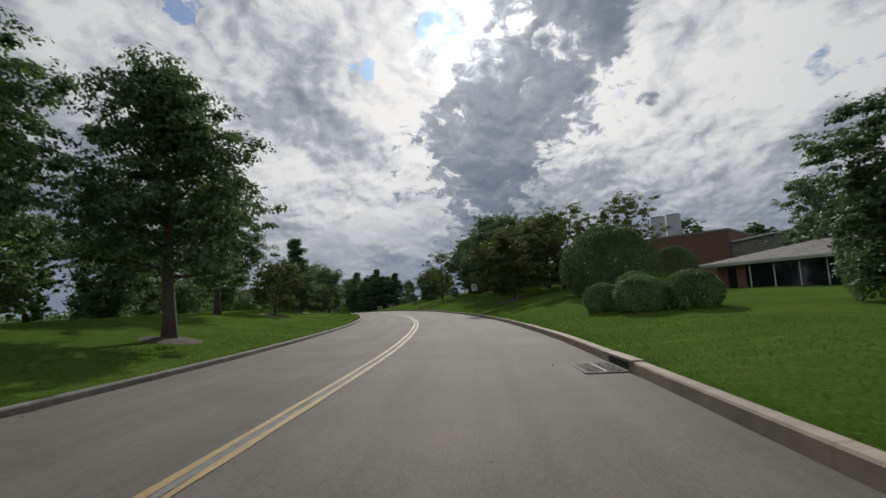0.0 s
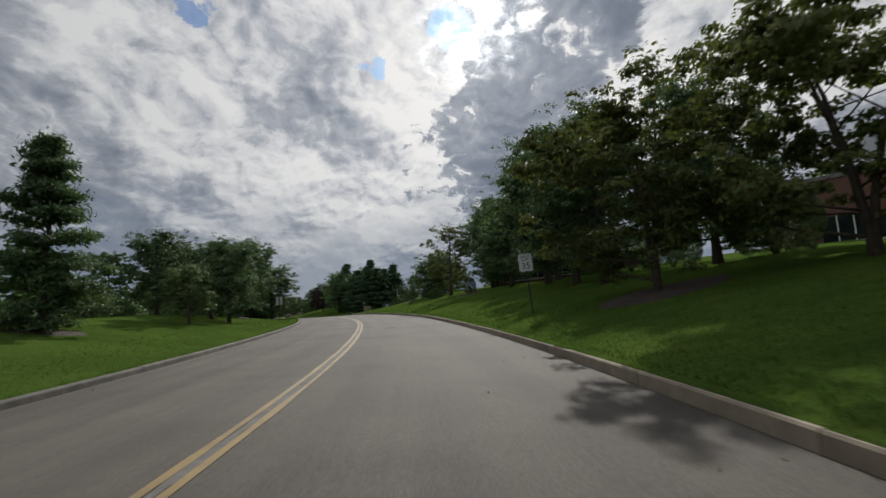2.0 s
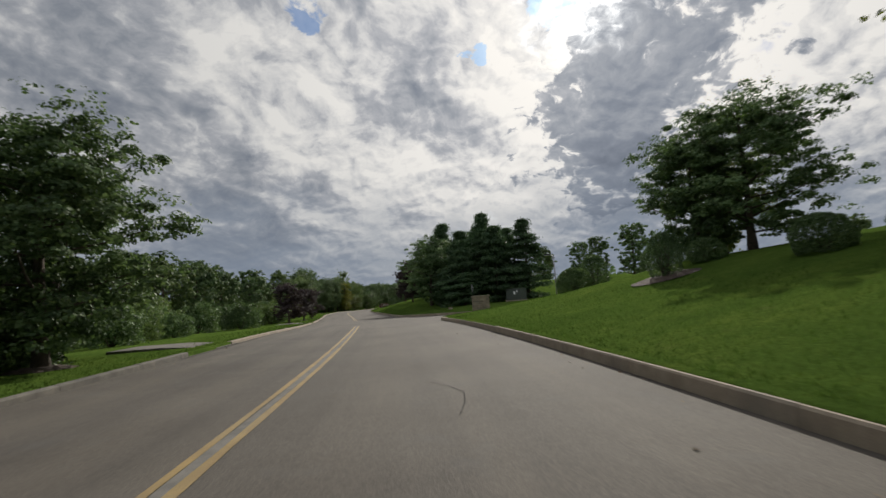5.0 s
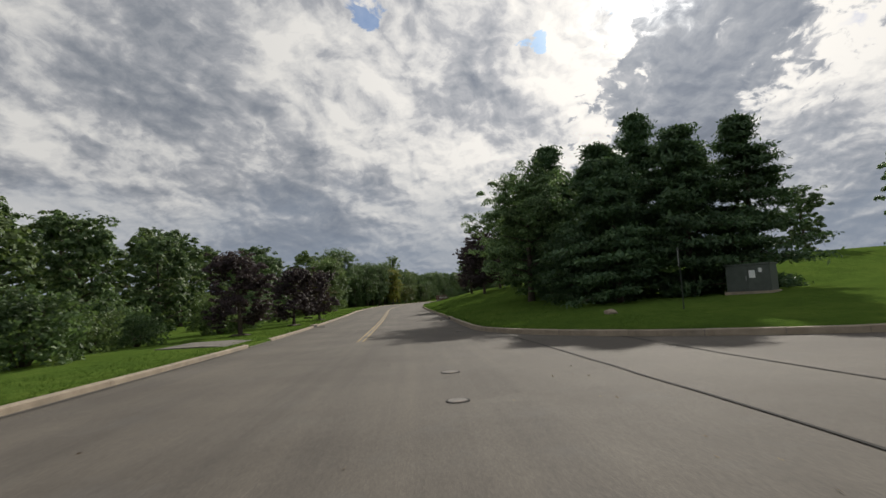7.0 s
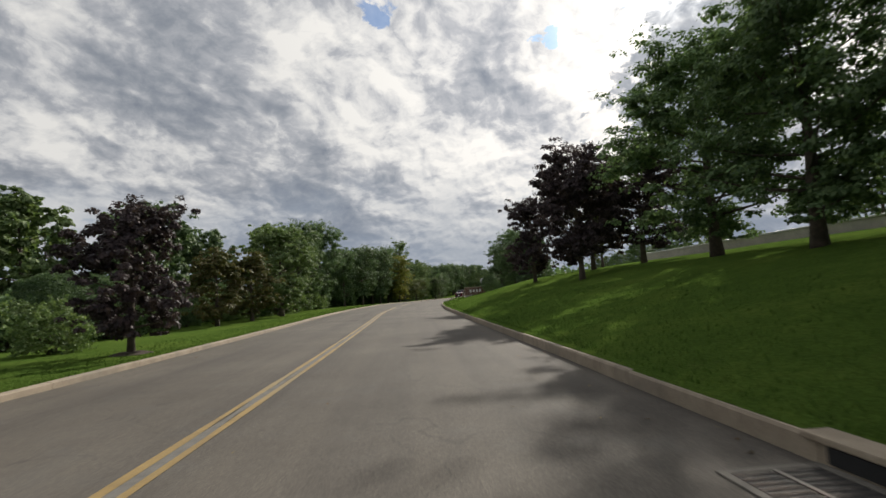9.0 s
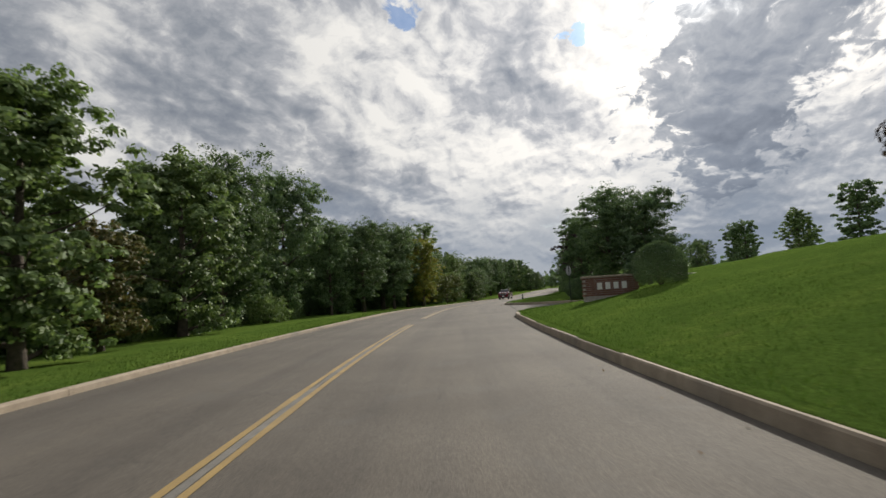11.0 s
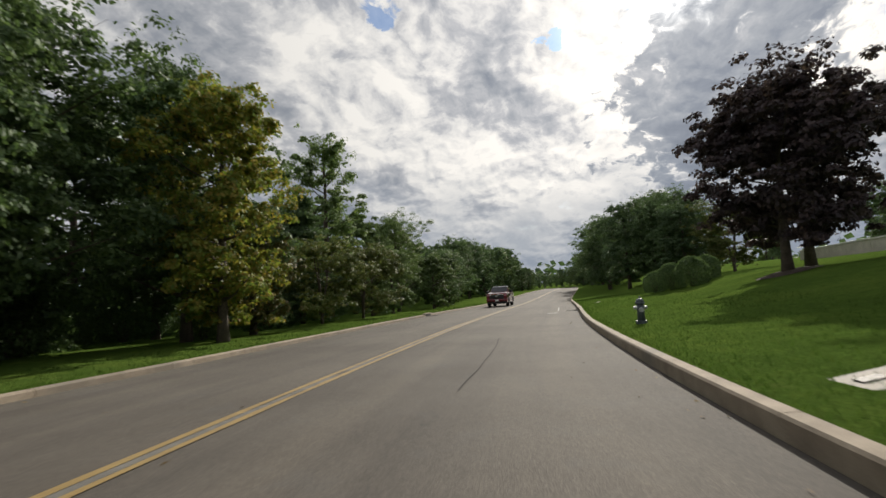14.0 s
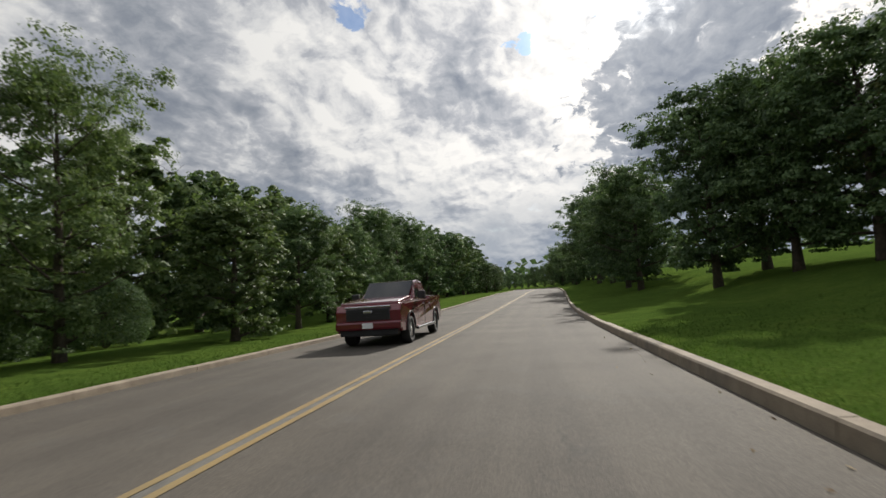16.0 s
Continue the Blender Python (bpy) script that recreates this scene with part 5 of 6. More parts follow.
def stop_sign_back(m, lean, high=2.0):
    root = empty("stop_sign", m @ pose(0, 0, 0, 0, lean, 0), "octagonal stop sign seen edge-on from behind", "stop sign", "stop signs")
    part("post", box((0.05, 0.04, high + 0.9), (0, 0, high / 2 - 0.05), 0.006), POST_GREEN, root)
    r = 0.41
    bm = slab([(r * math.cos(radians(22.5 + 45 * i)), r * math.sin(radians(22.5 + 45 * i))) for i in range(8)], -0.002, 0.002)
    part("panel", bm, SIGN_BACK, root, "grey aluminium back", False, pose(0, 0.03, high, 90, 0, 0))
    for z in (high - 0.25, high + 0.25):
        part("bolt", rod((0, -0.03, z), (0, 0.04, z), 0.009, None, 8), STEEL, root)
    return root


stop_sign_back(along_pose(132.6, -12.35, 0, 62), -3.0)
stop_sign_back(along_pose(218.4, -10.2, 0, 52), 1.0, 2.35)


# ---- masonry by the side roads ----
def stone_wall_sign(m, width, height, depth, seed):
    """A squat pillar of rough field stones under a cap."""
    root = empty("stone_entrance_sign", m, "squat field-stone entrance pillar on the lawn", "stone pillar")
    part("core", box((width - 0.08, depth - 0.08, height + 0.3), (0, 0, height / 2 - 0.15)), MORTAR, root)
    rnd = random.Random(seed)
    z = -0.05
    while z < height - 0.05:
        h = min(rnd.uniform(0.10, 0.19), height - z)
        for face in range(4):
            run, x = (width if face % 2 == 0 else depth), 0.0
            while x < run - 0.04:
                w = min(rnd.uniform(0.16, 0.38), run - x)
                if run - x - w < 0.08:
                    w = run - x
                c = -run / 2 + x + w / 2
                th = 0.10 + rnd.uniform(-0.015, 0.02)
                off = (depth if face % 2 == 0 else width) / 2 - 0.05
                p = [(c, -off, 0), (off, c, 0), (c, off, 0), (-off, c, 0)][face]
                size = (w - 0.018, th, h - 0.018) if face % 2 == 0 else (th, w - 0.018, h - 0.018)
                part("stone", box(size, (p[0], p[1], z + h / 2), 0.014, segments=1), STONE, root)
                x += w
        z += h
    part("cap", box((width + 0.08, depth + 0.08, 0.09), (0, 0, height + 0.03), 0.02), CONCRETE, root, "flat stone cap")
    return root


stone_wall_sign(along_pose(114.0, -8.2, 0, -8), 1.15, 1.05, 0.45, 4)


def brick_sign(m):
    root = empty("brick_number_sign", m, "low brick sign wall with pale figures on the lawn", "sign")
    w, h, d = 2.1, 0.72, 0.36
    part("core", box((w - 0.02, d - 0.02, h + 0.2), (0, 0, h / 2 - 0.1)), MORTAR, root)
    base = None
    for row in range(9):
        for i in range(10):
            x = -w / 2 + 0.105 + i * 0.21 + (0.05 if row % 2 else -0.05) * 0.6
            ob = part("brick", base or box((0.198, d + 0.012, 0.068), (0, 0, 0), 0.006, segments=1), BRICK, root, "", False, pose(x, 0, 0.04 + row * 0.079))
            base = ob.data
    part("cap", box((w + 0.08, d + 0.08, 0.06), (0, 0, h + 0.03), 0.012), CONCRETE, root)
    for i in range(4):
        part("figure_bar", box((0.19, 0.02, 0.26), (-0.48 + i * 0.32, -d / 2 - 0.016, 0.38), 0.004), TRIM, root, "pale plain figure bar")
    return root


brick_sign(along_pose(197.8, -8.3, 0, 4))


def lamp_post(m, h):
    root = empty("street_lamp", m, "slim pale lamp post with a small head", "street lamp")
    part("base", rod((0, 0, -0.1), (0, 0, 0.18), 0.11, 0.085, 14), STEEL, root)
    part("pole", rod((0, 0, 0.15), (0, 0, h - 0.12), 0.05, 0.038, 12), STEEL, root, "", True)
    part("arm", rod((0, 0, h - 0.14), (-0.32, 0, h - 0.05), 0.022, 0.02, 8), STEEL, root)
    part("head", box((0.42, 0.2, 0.09), (-0.42, 0, h - 0.03), 0.03), PLASTIC, root)
    part("lens", box((0.28, 0.14, 0.02), (-0.44, 0, h - 0.085), 0.006), HEAD_GLASS, root)
    return root


lamp_post(along_pose(113.0, -13.2), 3.5)
x_, y_ = -14.6, 140.6
cab = empty("utility_cabinet", pose(x_, y_, ground_z(x_, y_), 0, 0, -24), "dull green metal utility cabinet with pale notices", "utility cabinet")
part("plinth", box((2.1, 1.7, 0.3), (0, 0, -0.02), 0.02), CONCRETE, cab)
part("body", box((1.9, 1.5, 1.3), (0, 0, 0.75), 0.03), CABINET, cab)
part("lid", box((1.98, 1.58, 0.09), (0, 0, 1.42), 0.025), CABINET, cab)
for dx in (-0.47, 0.47):
    part("door", box((0.9, 0.02, 1.16), (dx, -0.762, 0.76), 0.006), CABINET, cab)
part("handle", box((0.03, 0.05, 0.22), (-0.06, -0.79, 0.75), 0.008), STEEL, cab)
part("notice", box((0.26, 0.006, 0.36), (0.2, -0.776, 0.95), 0), SIGN_WHITE, cab)
part("notice", box((0.14, 0.006, 0.2), (0.55, -0.776, 1.12), 0), SIGN_WHITE, cab)


def boulder(m, size, seed):
    bm = bmesh.new()
    bmesh.ops.create_icosphere(bm, subdivisions=3, radius=0.5)
    for v in bm.verts:
        v.co *= 1 + 0.22 * noise.noise(v.co * 2.1 + Vector((seed, 0, 0))) + 0.06 * noise.noise(v.co * 6)
        v.co = Vector((v.co.x * size[0], v.co.y * size[1], v.co.z * size[2]))
    return thing("boulder", bm, STONE, m, "pale rounded boulder lying on the grass", "rock", "", "", True)


boulder(along_pose(134.1, -10.1, 0.05), (0.5, 0.36, 0.28), 3)


def hydrant(m):
    root = empty("fire_hydrant", m, "dark grey-blue fire hydrant with pale caps on the lawn", "fire hydrant")
    part("flange", rod((0, 0, -0.1), (0, 0, 0.08), 0.17, 0.17, 16), HYDRANT, root)
    bm = rod((0, 0, 0.06), (0, 0, 0.62), 0.115, 0.105, 18)
    rod((0, 0, 0.60), (0, 0, 0.65), 0.145, 0.145, 18, bm)
    part("barrel", bm, HYDRANT, root, "", True)
    bm = bmesh.new()
    bmesh.ops.create_uvsphere(bm, u_segments=16, v_segments=8, radius=0.125, matrix=Matrix.Translation((0, 0, 0.67)) @ Matrix.Diagonal((1, 1, 0.85, 1)))
    part("bonnet", bm, HYDRANT, root, "", True)
    part("nut", rod((0, 0, 0.76), (0, 0, 0.84), 0.028, 0.022, 5), STEEL, root)
    for a in (0, 180):
        part("cap", rod((math.cos(radians(a)) * 0.1, math.sin(radians(a)) * 0.1, 0.48), (math.cos(radians(a)) * 0.2, math.sin(radians(a)) * 0.2, 0.48), 0.058, 0.052, 8), SIGN_BACK, root, "pale side cap")
    part("cap", rod((0, -0.1, 0.42), (0, -0.22, 0.42), 0.078, 0.072, 8), SIGN_BACK, root, "pale front cap")
    return root


plug = hydrant(along_pose(241.1, -5.85))
plug.scale = (0.8, 0.8, 0.8)
for s, o, k in ((260.8, -6.1, 1.4), (232.4, -5.95, 2.4), (68.5, -5.55, 0.8)):
    m = along_pose(s, o, -0.045) @ pose(0, 0, 0, 0, -11.5, 0)
    root = empty("ground_plate", m, "pale concrete cover set flush in the grass", "cover", "covers in the grass")
    part("slab", box((0.36 * k, 0.24 * k, 0.12), (0, 0, -0.03 + 0.02 * (k > 2)), 0.015), PALE, root)
    part("lid", box((0.20, 0.15, 0.02), (0, 0, 0.035 + 0.02 * (k > 2)), 0.005), IRON, root)


# ---- buildings ----
def low_building(m, length, depth, wall, bays, label, sill=0.55, roof=1.9):
    """A long low house: brick piers, a band of dark windows between pale mullions, deep white eaves and a hipped roof. Its front looks along -y."""
    root = empty("office_building", m, label, "building")
    part("wall", box((length, depth, wall + 1.2), (0, depth / 2, wall / 2 - 0.6)), BRICK, root, "red brick wall")
    part("sill", box((length - 0.9, 0.14, 0.09), (0.2, -0.05, sill), 0.012), TRIM, root, "white window sill")
    part("pier", box((0.55, 0.16, wall + 0.4), (-length / 2 + 1.5, -0.07, wall / 2 - 0.2), 0.01), BRICK, root)
    step = (length - 0.9) / bays
    for i in range(bays):
        x = -length / 2 + 0.65 + step * (i + 0.5)
        w = part("window", box((step - 0.02, 0.08, wall - sill - 0.12), (x, -0.02, (wall + sill) / 2 - 0.02)), GLASS, root, "dark window pane")
        part("mullion", box((0.06, 0.07, wall - sill - 0.1), (x + step / 2, -0.08, (wall + sill) / 2 - 0.02), 0.008), TRIM, w, "white mullion")
    e = 0.75
    part("fascia", box((length + 2 * e, depth + 2 * e, 0.20), (0, depth / 2, wall + 0.10), 0.02), TRIM, root, "white eaves and fascia")
    part("gutter", box((length + 2 * e + 0.1, 0.1, 0.1), (0, -e - 0.05, wall + 0.17), 0.02), TRIM, root)
    bm = bmesh.new()
    L, D = length / 2 + e + 0.05, depth + 2 * e
    v = [bm.verts.new(p) for p in ((-L, -e, wall + 0.20), (L, -e, wall + 0.20), (L, D - e, wall + 0.20), (-L, D - e, wall + 0.20), (-L + D / 2, D / 2 - e, wall + 0.2 + roof), (L - D / 2, D / 2 - e, wall + 0.2 + roof))]
    for f in ((0, 1, 5, 4), (1, 2, 5), (2, 3, 4, 5), (3, 0, 4), (3, 2, 1, 0)):
        bm.faces.new([v[i] for i in f])
    part("roof", bm, SHINGLE, root, "grey shingled hipped roof")
    courses = 9
    for i in range(courses):
        f = (i + 0.5) / courses
        y, z = -e + f * D / 2, wall + 0.205 + roof * f
        part("shingle_course", box((2 * (L - f * D / 2) - 0.1, 0.05, 0.025), (0, y, z), 0, None, Matrix.Rotation(math.atan2(roof, D / 2), 4, "X")), SHINGLE, root)
    return root


def facing(a, b, z):
    """A pose at the middle of the front from a (its left end) to b."""
    d = Vector((b[0] - a[0], b[1] - a[1]))
    return pose((a[0] + b[0]) / 2, (a[1] + b[1]) / 2, z, 0, 0, math.degrees(math.atan2(d.y, d.x)))


low_building(facing((18.4, 33.5), (30.4, 17.5), -0.55), 20.0, 9.0, 2.25, 14, "low brick office with dark windows under a grey hipped roof", 0.55, 1.25)
low_building(facing((5.6, 96.0), (14.0, 79.5), 2.35), 18.5, 9.0, 2.2, 12, "low brick office on the bank with a window band", 0.6, 2.0)


def brick_block(m, w, d, h):
    root = empty("brick_building", m, "large plain brick building with two pale chimneys", "building")
    part("wall", box((w, d, h + 2), (0, d / 2, h / 2 - 1)), BRICK, root)
    part("parapet", box((w + 0.16, d + 0.16, 0.25), (0, d / 2, h + 0.05), 0.03), SHINGLE, root, "dark coping")
    for i in range(4):
        win = part("window", box((0.7, 0.08, 1.5), (-w * 0.28 + i * 0.78, -0.02, h * 0.30)), GLASS, root, "dark window")
        part("mullion", box((0.07, 0.1, 1.55), (-w * 0.28 + i * 0.78 + 0.39, -0.04, h * 0.30), 0.006), TRIM, win, "white mullion")
    part("sill", box((3.4, 0.16, 0.1), (-w * 0.28 + 1.17, -0.06, h * 0.30 - 0.82), 0.01), TRIM, root)
    for i, dx in enumerate((-0.95, 0.95)):
        ch = part("chimney", box((1.25, 1.25, 3.2), (-w * 0.05 + dx, d * 0.4, h + 1.5), 0.03), SIGN_BACK, root, "pale metal flue housing")
        part("cap", box((1.35, 1.35, 0.12), (-w * 0.05 + dx, d * 0.4, h + 3.1), 0.02), STEEL, ch)
        part("vent", box((0.5, 0.9, 0.6), (-w * 0.05 + dx + (-0.8 if i == 0 else 0.8), d * 0.4, h + 0.9), 0.03), SIGN_BACK, ch)
    part("annex", box((6.5, d * 0.8, h - 1.1), (w / 2 + 3.2, d * 0.45, (h - 1.1) / 2), 0.02), SHINGLE, root, "lower dark annex")
    part("annex_roof", box((7.0, d * 0.85, 0.16), (w / 2 + 3.2, d * 0.45, h - 1.0), 0.02, None, Matrix.Rotation(radians(-6), 4, "Y")), SIGN_BACK, root, "pale sloping metal roof")
    return root


brick_block(facing((20.5, 62.5), (30.5, 52.5), 2.2), 14.1, 10.0, 4.4)


def parapet_wall(points, h, label):
    """A long pale wall behind the crest of the bank, in lengths end to end."""
    root = tagged(new("retaining_wall"), label, "wall", "", "structure")
    for (s0, o0), (s1, o1) in zip(points, points[1:]):
        a, b = road_at(s0, o0), road_at(s1, o1)
        za, zb = ground_z(a[0], a[1]), ground_z(b[0], b[1])
        d = Vector((b[0] - a[0], b[1] - a[1], zb - za))
        m = pose((a[0] + b[0]) / 2, (a[1] + b[1]) / 2, (za + zb) / 2, 0, 0, math.degrees(math.atan2(d.y, d.x)))
        part("wall_panel", box((d.length - 0.02, 0.25, h + 1.6), (0, 0, h / 2 - 0.8), 0.015), PALE, root, "", False, m)
        part("coping", box((d.length - 0.01, 0.34, 0.09), (0, 0, h + 0.045), 0.015), TRIM, root, "", False, m)
    return root


parapet_wall([(222, -21), (228, -21.3), (234, -21.6), (240, -21.8), (246, -22), (252, -22.2), (258, -22.5), (264, -23), (270, -23.5), (276, -24)], 0.75, "long pale wall along the top of the bank")
parapet_wall([(160, -24), (166, -24), (172, -24), (178, -24), (184, -23.5), (190, -23)], 0.5, "pale low wall beyond the trees on the bank")


# ---- the pickup truck ----
def wheel(parent, x, y, r=0.40, w=0.27):
    side = 1 if y > 0 else -1
    bm = bmesh.new()
    prof = [(r * 0.66, -w / 2), (r * 0.93, -w / 2), (r, -w / 2 + 0.05), (r, w / 2 - 0.05), (r * 0.93, w / 2), (r * 0.66, w / 2)]
    ring = []
    n = 28
    for i in range(n):
        a = 2 * math.pi * i / n
        ring.append([bm.verts.new((q * math.cos(a), t_, q * math.sin(a))) for q, t_ in prof])
    for i in range(n):
        for k in range(len(prof)):
            j = (k + 1) % len(prof)
            bm.faces.new((ring[i][k], ring[i][j], ring[(i + 1) % n][j], ring[(i + 1) % n][k]))
    bmesh.ops.recalc_face_normals(bm, faces=bm.faces)
    wh = part("wheel", bm, RUBBER, parent, "black tyre on a bright alloy rim", True, pose(x, y, r))
    bm = rod((0, -0.06, 0), (0, 0.06, 0), r * 0.67, r * 0.67, 28)
    part("rim_well", bm, PLASTIC, wh)
    bm = bmesh.new()
    for i in range(6):
        a = 2 * math.pi * i / 6
        box((r * 0.60, 0.045, 0.085), (math.cos(a) * r * 0.34, side * 0.085, math.sin(a) * r * 0.34), 0.012, bm, Matrix.Rotation(-a, 4, "Y"))
    rod((0, side * 0.06, 0), (0, side * 0.125, 0), 0.075, 0.065, 14, bm)
    part("rim", bm, ALLOY, wh, "six-spoke alloy rim")
    return wh


def profile_body(points, half, bevel, taper=None):
    """A side outline in x, z drawn out across the truck's width."""
    bm = bmesh.new()
    a = [bm.verts.new((x, -half * (taper(x, z) if taper else 1), z)) for x, z in points]
    b = [bm.verts.new((x, half * (taper(x, z) if taper else 1), z)) for x, z in points]
    n = len(points)
    bm.faces.new(a[::-1])
    bm.faces.new(b)
    for i in range(n):
        bm.faces.new((a[i], a[(i + 1) % n], b[(i + 1) % n], b[i]))
    bmesh.ops.recalc_face_normals(bm, faces=bm.faces)
    bmesh.ops.bevel(bm, geom=list(bm.edges), offset=bevel, segments=2, profile=0.6, affect="EDGES")
    return bm


def arch_points(cx, r, z0, n=8):
    return [(cx + r * math.cos(math.pi * i / n), z0 + r * math.sin(math.pi * i / n)) for i in range(n + 1)]


def pickup(m):
    """Front towards +x, wheels on z = 0."""
    root = empty("pickup_truck", m, "dark red crew-cab pickup truck with a chrome-trimmed face, on the road", "truck")
    fx, rx = 1.88, -1.86
    low = [(2.78, 0.42), (2.90, 0.62), (2.92, 1.02), (2.82, 1.20), (1.30, 1.30), (1.02, 1.28), (-0.95, 1.28), (-1.02, 1.36), (-2.92, 1.36), (-2.96, 0.60), (-2.90, 0.52)]
    bottom = arch_points(rx, 0.50, 0.42)[::-1] + arch_points(fx, 0.50, 0.42)[::-1]
    bm = profile_body(low + bottom, 1.0, 0.03, lambda x, z: 1.0 - 0.05 * max(0, (x - 2.0)) - (0.02 if z > 1.2 else 0))
    part("body", bm, CAR_RED, root, "dark red painted body")
    part("hood", profile_body([(2.80, 1.20), (2.74, 1.27), (1.45, 1.40), (1.15, 1.38), (1.2, 1.22)], 0.86, 0.035), CAR_RED, root, "", True)
    cab = part("cab", profile_body([(1.10, 1.26), (0.30, 1.88), (-0.25, 1.93), (-0.80, 1.88), (-1.02, 1.30)], 0.90, 0.05, lambda x, z: 1.0 if z < 1.5 else 0.82), CAR_RED, root)
    part("windscreen", profile_body([(1.10, 1.33), (0.36, 1.86), (0.33, 1.83), (1.07, 1.30)], 0.74, 0.006), GLASS, root, "dark windscreen", False, pose(0.05, 0, 0.03))
    part("rear_window", box((0.02, 1.2, 0.40), (-0.955, 0, 1.62), 0.006, None, Matrix.Rotation(radians(-20), 4, "Y")), GLASS, root)
    for sy in (-1, 1):
        t = radians(17 * sy)
        for name, x0, x1, top0, top1 in (("front_window", 0.78, 0.00, 0.42, 0.02), ("back_window", -0.10, -0.80, -0.10, -0.68)):
            bm = bmesh.new()
            pts = [(x0, 1.34), (top0, 1.80), (top1, 1.80), (x1, 1.34)]
            va = [bm.verts.new((x, sy * (0.905 - (z - 1.30) * 0.30), z)) for x, z in pts]
            vb = [bm.verts.new((x, sy * (0.885 - (z - 1.30) * 0.30), z)) for x, z in pts]
            bm.faces.new(va)
            bm.faces.new(vb[::-1])
            for i in range(4):
                bm.faces.new((va[i], va[(i + 1) % 4], vb[(i + 1) % 4], vb[i]))
            bmesh.ops.recalc_face_normals(bm, faces=bm.faces)
            part(name, bm, GLASS, root, "dark side window")
        for x0, x1 in ((0.98, -0.02), (-0.08, -0.98)):
            bm = bmesh.new()
            for a, b, cx, cz in ((0.010, 0.74, x0, 0.90), (0.010, 0.74, x1, 0.90), (abs(x0 - x1), 0.010, (x0 + x1) / 2, 0.53)):
                box((a, 0.008, b), (cx, sy * 0.998, cz), 0, bm)
            part("door_gap", bm, BLACK, root)
            part("door_handle", box((0.17, 0.035, 0.035), (x1 + 0.16, sy * 1.012, 1.12), 0.01), CHROME, root, "chrome door handle")
        mir = part("mirror", box((0.16, 0.24, 0.24), (0.78, sy * 1.10, 1.42), 0.035), PLASTIC, root, "black door mirror")
        part("mirror_glass", box((0.01, 0.18, 0.18), (0.70, sy * 1.11, 1.42), 0.003), CHROME, mir)
        part("running_board", rod((1.25, sy * 1.02, 0.40), (-1.25, sy * 1.02, 0.40), 0.05, None, 12), CHROME, root, "chrome running board")
        part("headlamp", box((0.10, 0.42, 0.13), (2.80, sy * 0.72, 1.08), 0.02), HEAD_GLASS, root, "clear headlamp")
        part("lower_headlamp", box((0.10, 0.34, 0.11), (2.84, sy * 0.76, 0.84), 0.02), HEAD_GLASS, root)
        part("tail_lamp", box((0.08, 0.14, 0.42), (-2.93, sy * 0.90, 1.08), 0.02), LAMP_RED, root)
        part("fender_flare", profile_body([(a, b) for a, b in arch_points(fx, 0.54, 0.42)] + arch_points(fx, 0.49, 0.42)[::-1], 0.02, 0.006), PLASTIC, root, "", False, pose(0, sy * 0.995, 0))
        part("fender_flare", profile_body([(a, b) for a, b in arch_points(rx, 0.54, 0.42)] + arch_points(rx, 0.49, 0.42)[::-1], 0.02, 0.006), PLASTIC, root, "", False, pose(0, sy * 1.005, 0))
        wheel(root, fx, sy * 0.86)
        wheel(root, rx, sy * 0.86)
    part("grille", box((0.10, 1.30, 0.34), (2.875, 0, 0.93), 0.03), PLASTIC, root, "black grille")
    for z in (0.86, 0.94, 1.02):
        part("grille_bar", box((0.04, 1.24, 0.018), (2.925, 0, z), 0.004), BLACK, root)
    part("chrome_band", box((0.05, 1.34, 0.05), (2.915, 0, 1.135), 0.012), CHROME, root, "chrome band over the grille")
    part("emblem", box((0.03, 0.26, 0.08), (2.945, 0, 1.0), 0.015), ALLOY, root, "plain bright badge")
    part("front_bumper", box((0.26, 1.92, 0.24), (2.86, 0, 0.62), 0.06), CAR_RED, root, "red front bumper")
    part("air_dam", box((0.2, 1.7, 0.16), (2.80, 0, 0.42), 0.03), PLASTIC, root)
    part("rear_bumper", box((0.2, 1.9, 0.2), (-2.98, 0, 0.58), 0.04), CHROME, root)
    part("plate", box((0.01, 0.31, 0.15), (2.995, 0, 0.62), 0.004), SIGN_WHITE, root, "plain number plate")
    part("bed_floor", box((1.75, 1.5, 0.03), (-1.95, 0, 1.372), 0.005), PLASTIC, root, "black bed cover")
    part("underbody", box((5.2, 1.5, 0.3), (0, 0, 0.45), 0.04), PLASTIC, root)
    part("roof_antenna", box((0.16, 0.04, 0.05), (-0.6, 0, 1.945), 0.012), PLASTIC, root)
    return root


x_, y_, z_, yaw_ = road_at(277.0, 1.75)
pickup(pose(x_, y_, z_ + 0.003, 0, 0, yaw_ - 90))


# ---- small growth ----
def mulch_ring(s, o, r, seed):
    verts, faces, n = [(0, 0, 0.07)], [], 26
    c, _ = on_ground(s, o)
    for ring, f in enumerate((0.55, 1.0)):
        for i in range(n):
            a = 2 * math.pi * i / n
            q = r * f * (1 + 0.12 * noise.noise((math.cos(a) * 1.5 + seed, math.sin(a) * 1.5, 0)))
            x, y = math.cos(a) * q, math.sin(a) * q
            verts.append((x, y, ground_z(c.x + x, c.y + y) - c.z + (0.06 if ring == 0 else -0.02)))
    for i in range(n):
        faces.append((0, 1 + i, 1 + (i + 1) % n))
        faces.append((1 + i, 1 + n + i, 1 + n + (i + 1) % n, 1 + (i + 1) % n))
    return thing("mulch_ring", mesh_of("mulch_ring", verts, faces, MULCH, True), MULCH, Matrix.Translation(c), "dark mulch ring round a tree's foot", "mulch", "mulch rings")


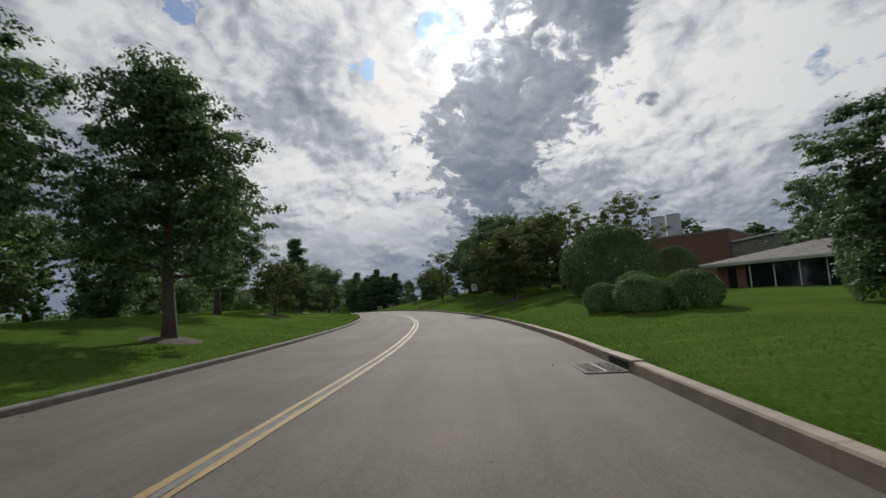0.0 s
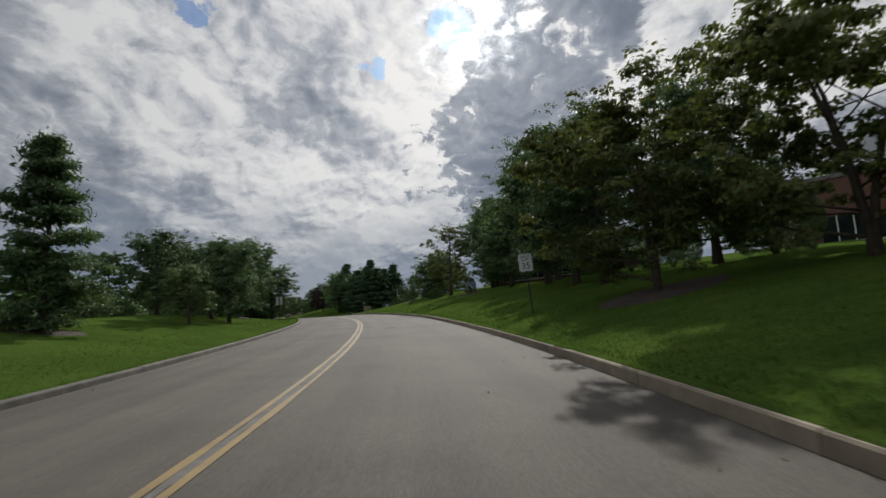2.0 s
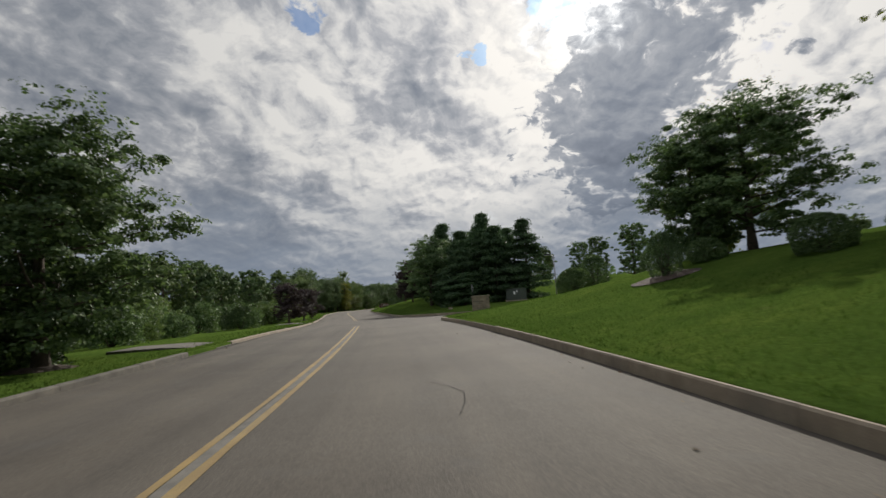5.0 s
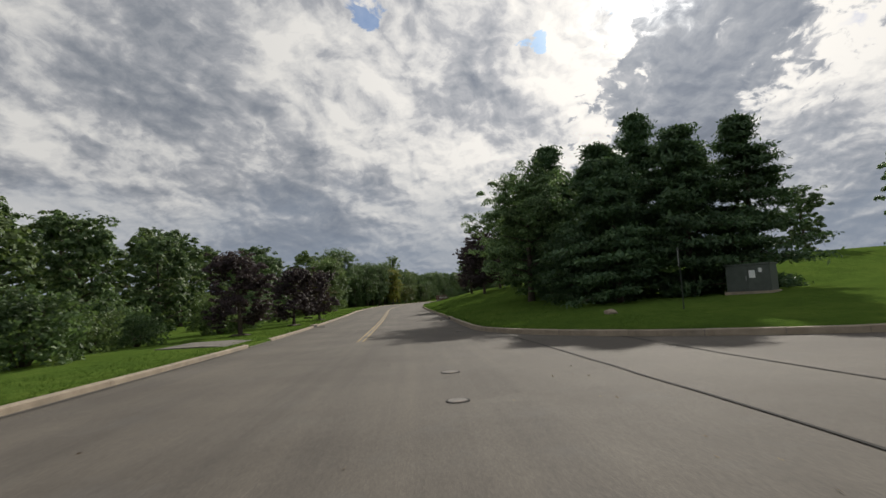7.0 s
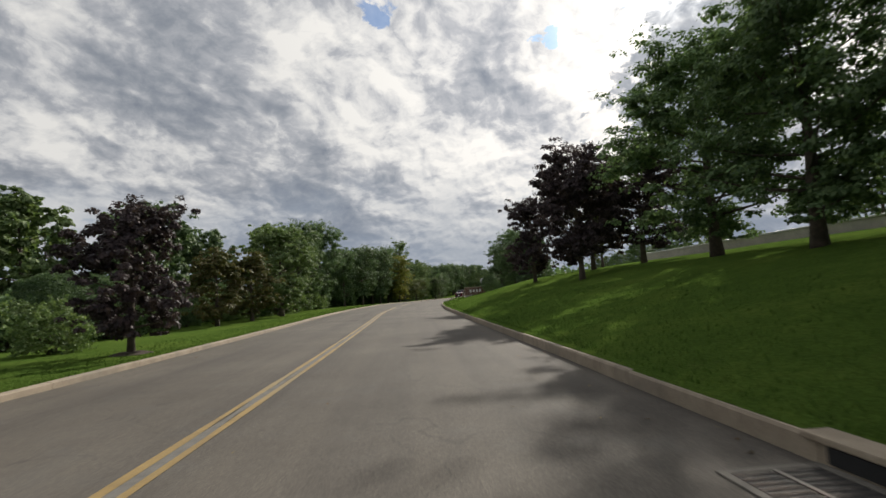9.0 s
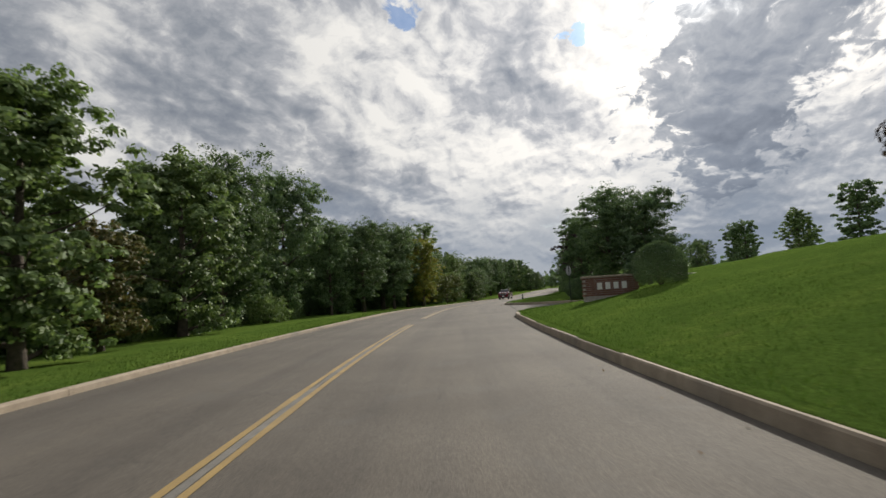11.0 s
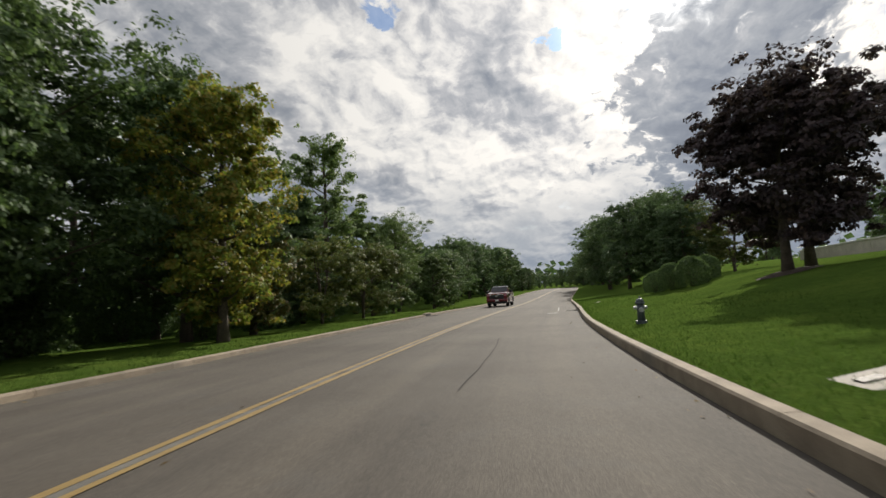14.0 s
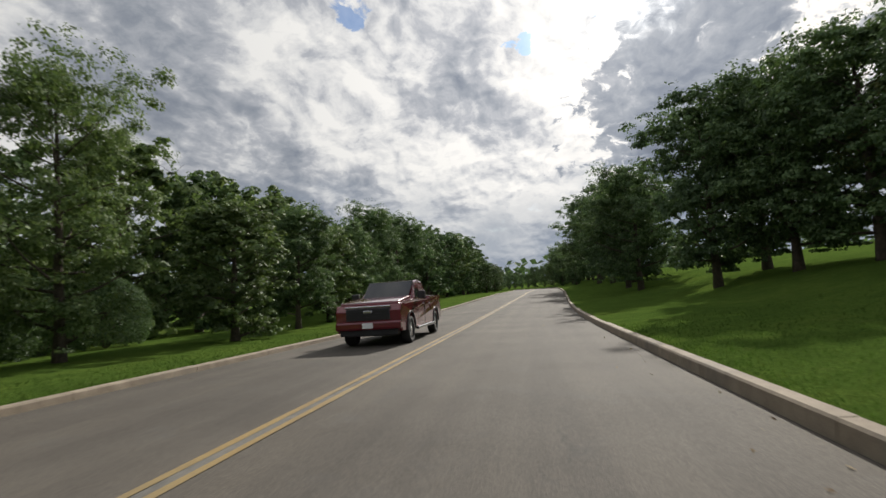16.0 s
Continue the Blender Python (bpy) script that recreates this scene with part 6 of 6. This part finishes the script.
for i, (s, o, r) in enumerate(((16.8, 7.6, 1.0), (49.0, 10.4, 1.3), (38.0, 10.2, 1.2), (95.0, 7.3, 0.8), (76.0, 9.4, 0.9), (144.0, 7.6, 0.6), (153.5, 6.6, 0.6), (162.0, 6.0, 0.6), (251.5, -13.3, 1.2), (44.5, -9.4, 2.2), (80.2, -12.7, 1.3), (96.6, -10.7, 1.1))):
    mulch_ring(s, o, r, i * 3.7)


def blades(name, s0, s1, o0, o1, count, height, seed, label):
    """Grass blades, thickest by the kerb, as one sheet of stuff."""
    rng = np.random.default_rng(seed)
    verts = np.zeros((count * 3, 3))
    k = 0
    while k < count:
        s, u = rng.uniform(s0, s1), rng.random() ** 1.7
        o = o0 + (o1 - o0) * u
        x, y, _, _ = road_at(s, o)
        if o < 0 and any(j.gap(x, y) < 0.25 for j in SIDES):
            continue
        z = ground_z(x, y) - 0.02 + (0.10 * noise.noise((x * 0.11, y * 0.11, 0.3)) + 0.035 * noise.noise((x * 0.5, y * 0.5, 2.0))) * smooth(0.5, 4.0, abs(o - o0) + 0.2)
        a, h = rng.uniform(0, 2 * math.pi), height * rng.uniform(0.5, 1.3)
        w = 0.006 + 0.004 * rng.random()
        lx, ly = rng.normal(0, 0.45, 2) * h
        ca, sa = math.cos(a) * w, math.sin(a) * w
        verts[3 * k:3 * k + 3] = ((x - ca, y - sa, z), (x + ca, y + sa, z), (x + lx, y + ly, z + h))
        k += 1
    me = bpy.data.meshes.new(name)
    me.vertices.add(count * 3)
    me.vertices.foreach_set("co", verts.astype(np.float32).ravel())
    me.loops.add(count * 3)
    me.loops.foreach_set("vertex_index", np.arange(count * 3, dtype=np.int32))
    me.polygons.add(count)
    me.polygons.foreach_set("loop_start", np.arange(count, dtype=np.int32) * 3)
    me.update(calc_edges=True)
    me.materials.append(BLADE)
    return tagged(new(name, me), label, "grass", "", "stuff")


BLADE = leafy("grass_blade", [(0.028, 0.058, 0.012), (0.040, 0.080, 0.016), (0.054, 0.096, 0.020), (0.072, 0.10, 0.028)], 0.45, 0.85)
BLADE.node_tree.nodes["Principled BSDF"].inputs["Specular IOR Level"].default_value = 0.0
blades("grass_right", 0, 275, -RIGHT - 0.22, -RIGHT - 5.5, 95000, 0.065, 5, "mown grass blades behind the kerb")
blades("grass_left", 4, 290, LEFT + 0.22, LEFT + 3.2, 50000, 0.075, 6, "mown grass blades along the verge")


def litter():
    """Fallen leaves and grit along the gutters, as one sheet of stuff."""
    rng = np.random.default_rng(21)
    cs = []
    while len(cs) < 900:
        s = rng.uniform(4, 285)
        o = -RIGHT + 0.06 + abs(rng.normal()) * 0.5 if rng.random() < 0.6 else LEFT - 0.06 - abs(rng.normal()) * 0.5
        if rng.random() < 0.15:
            o = rng.uniform(-5, 4.6)
        x, y, z, _ = road_at(s, o)
        cs.append((x, y, z + 0.014))
    c = np.array(cs)
    nrm = rng.normal(size=c.shape) * 0.25 + np.array([0, 0, 1.0])
    ob = new("leaf_litter", leaf_mesh("leaf_litter", c, nrm, 0.05, DRY_LEAF, rng, 0.7))
    return tagged(ob, "dry brown leaves scattered along the gutters", "leaf litter", "", "stuff")


DRY_LEAF = leafy("dry_leaf", [(0.10, 0.06, 0.03), (0.16, 0.11, 0.055), (0.20, 0.16, 0.09)], 0.2, 0.8)
litter()
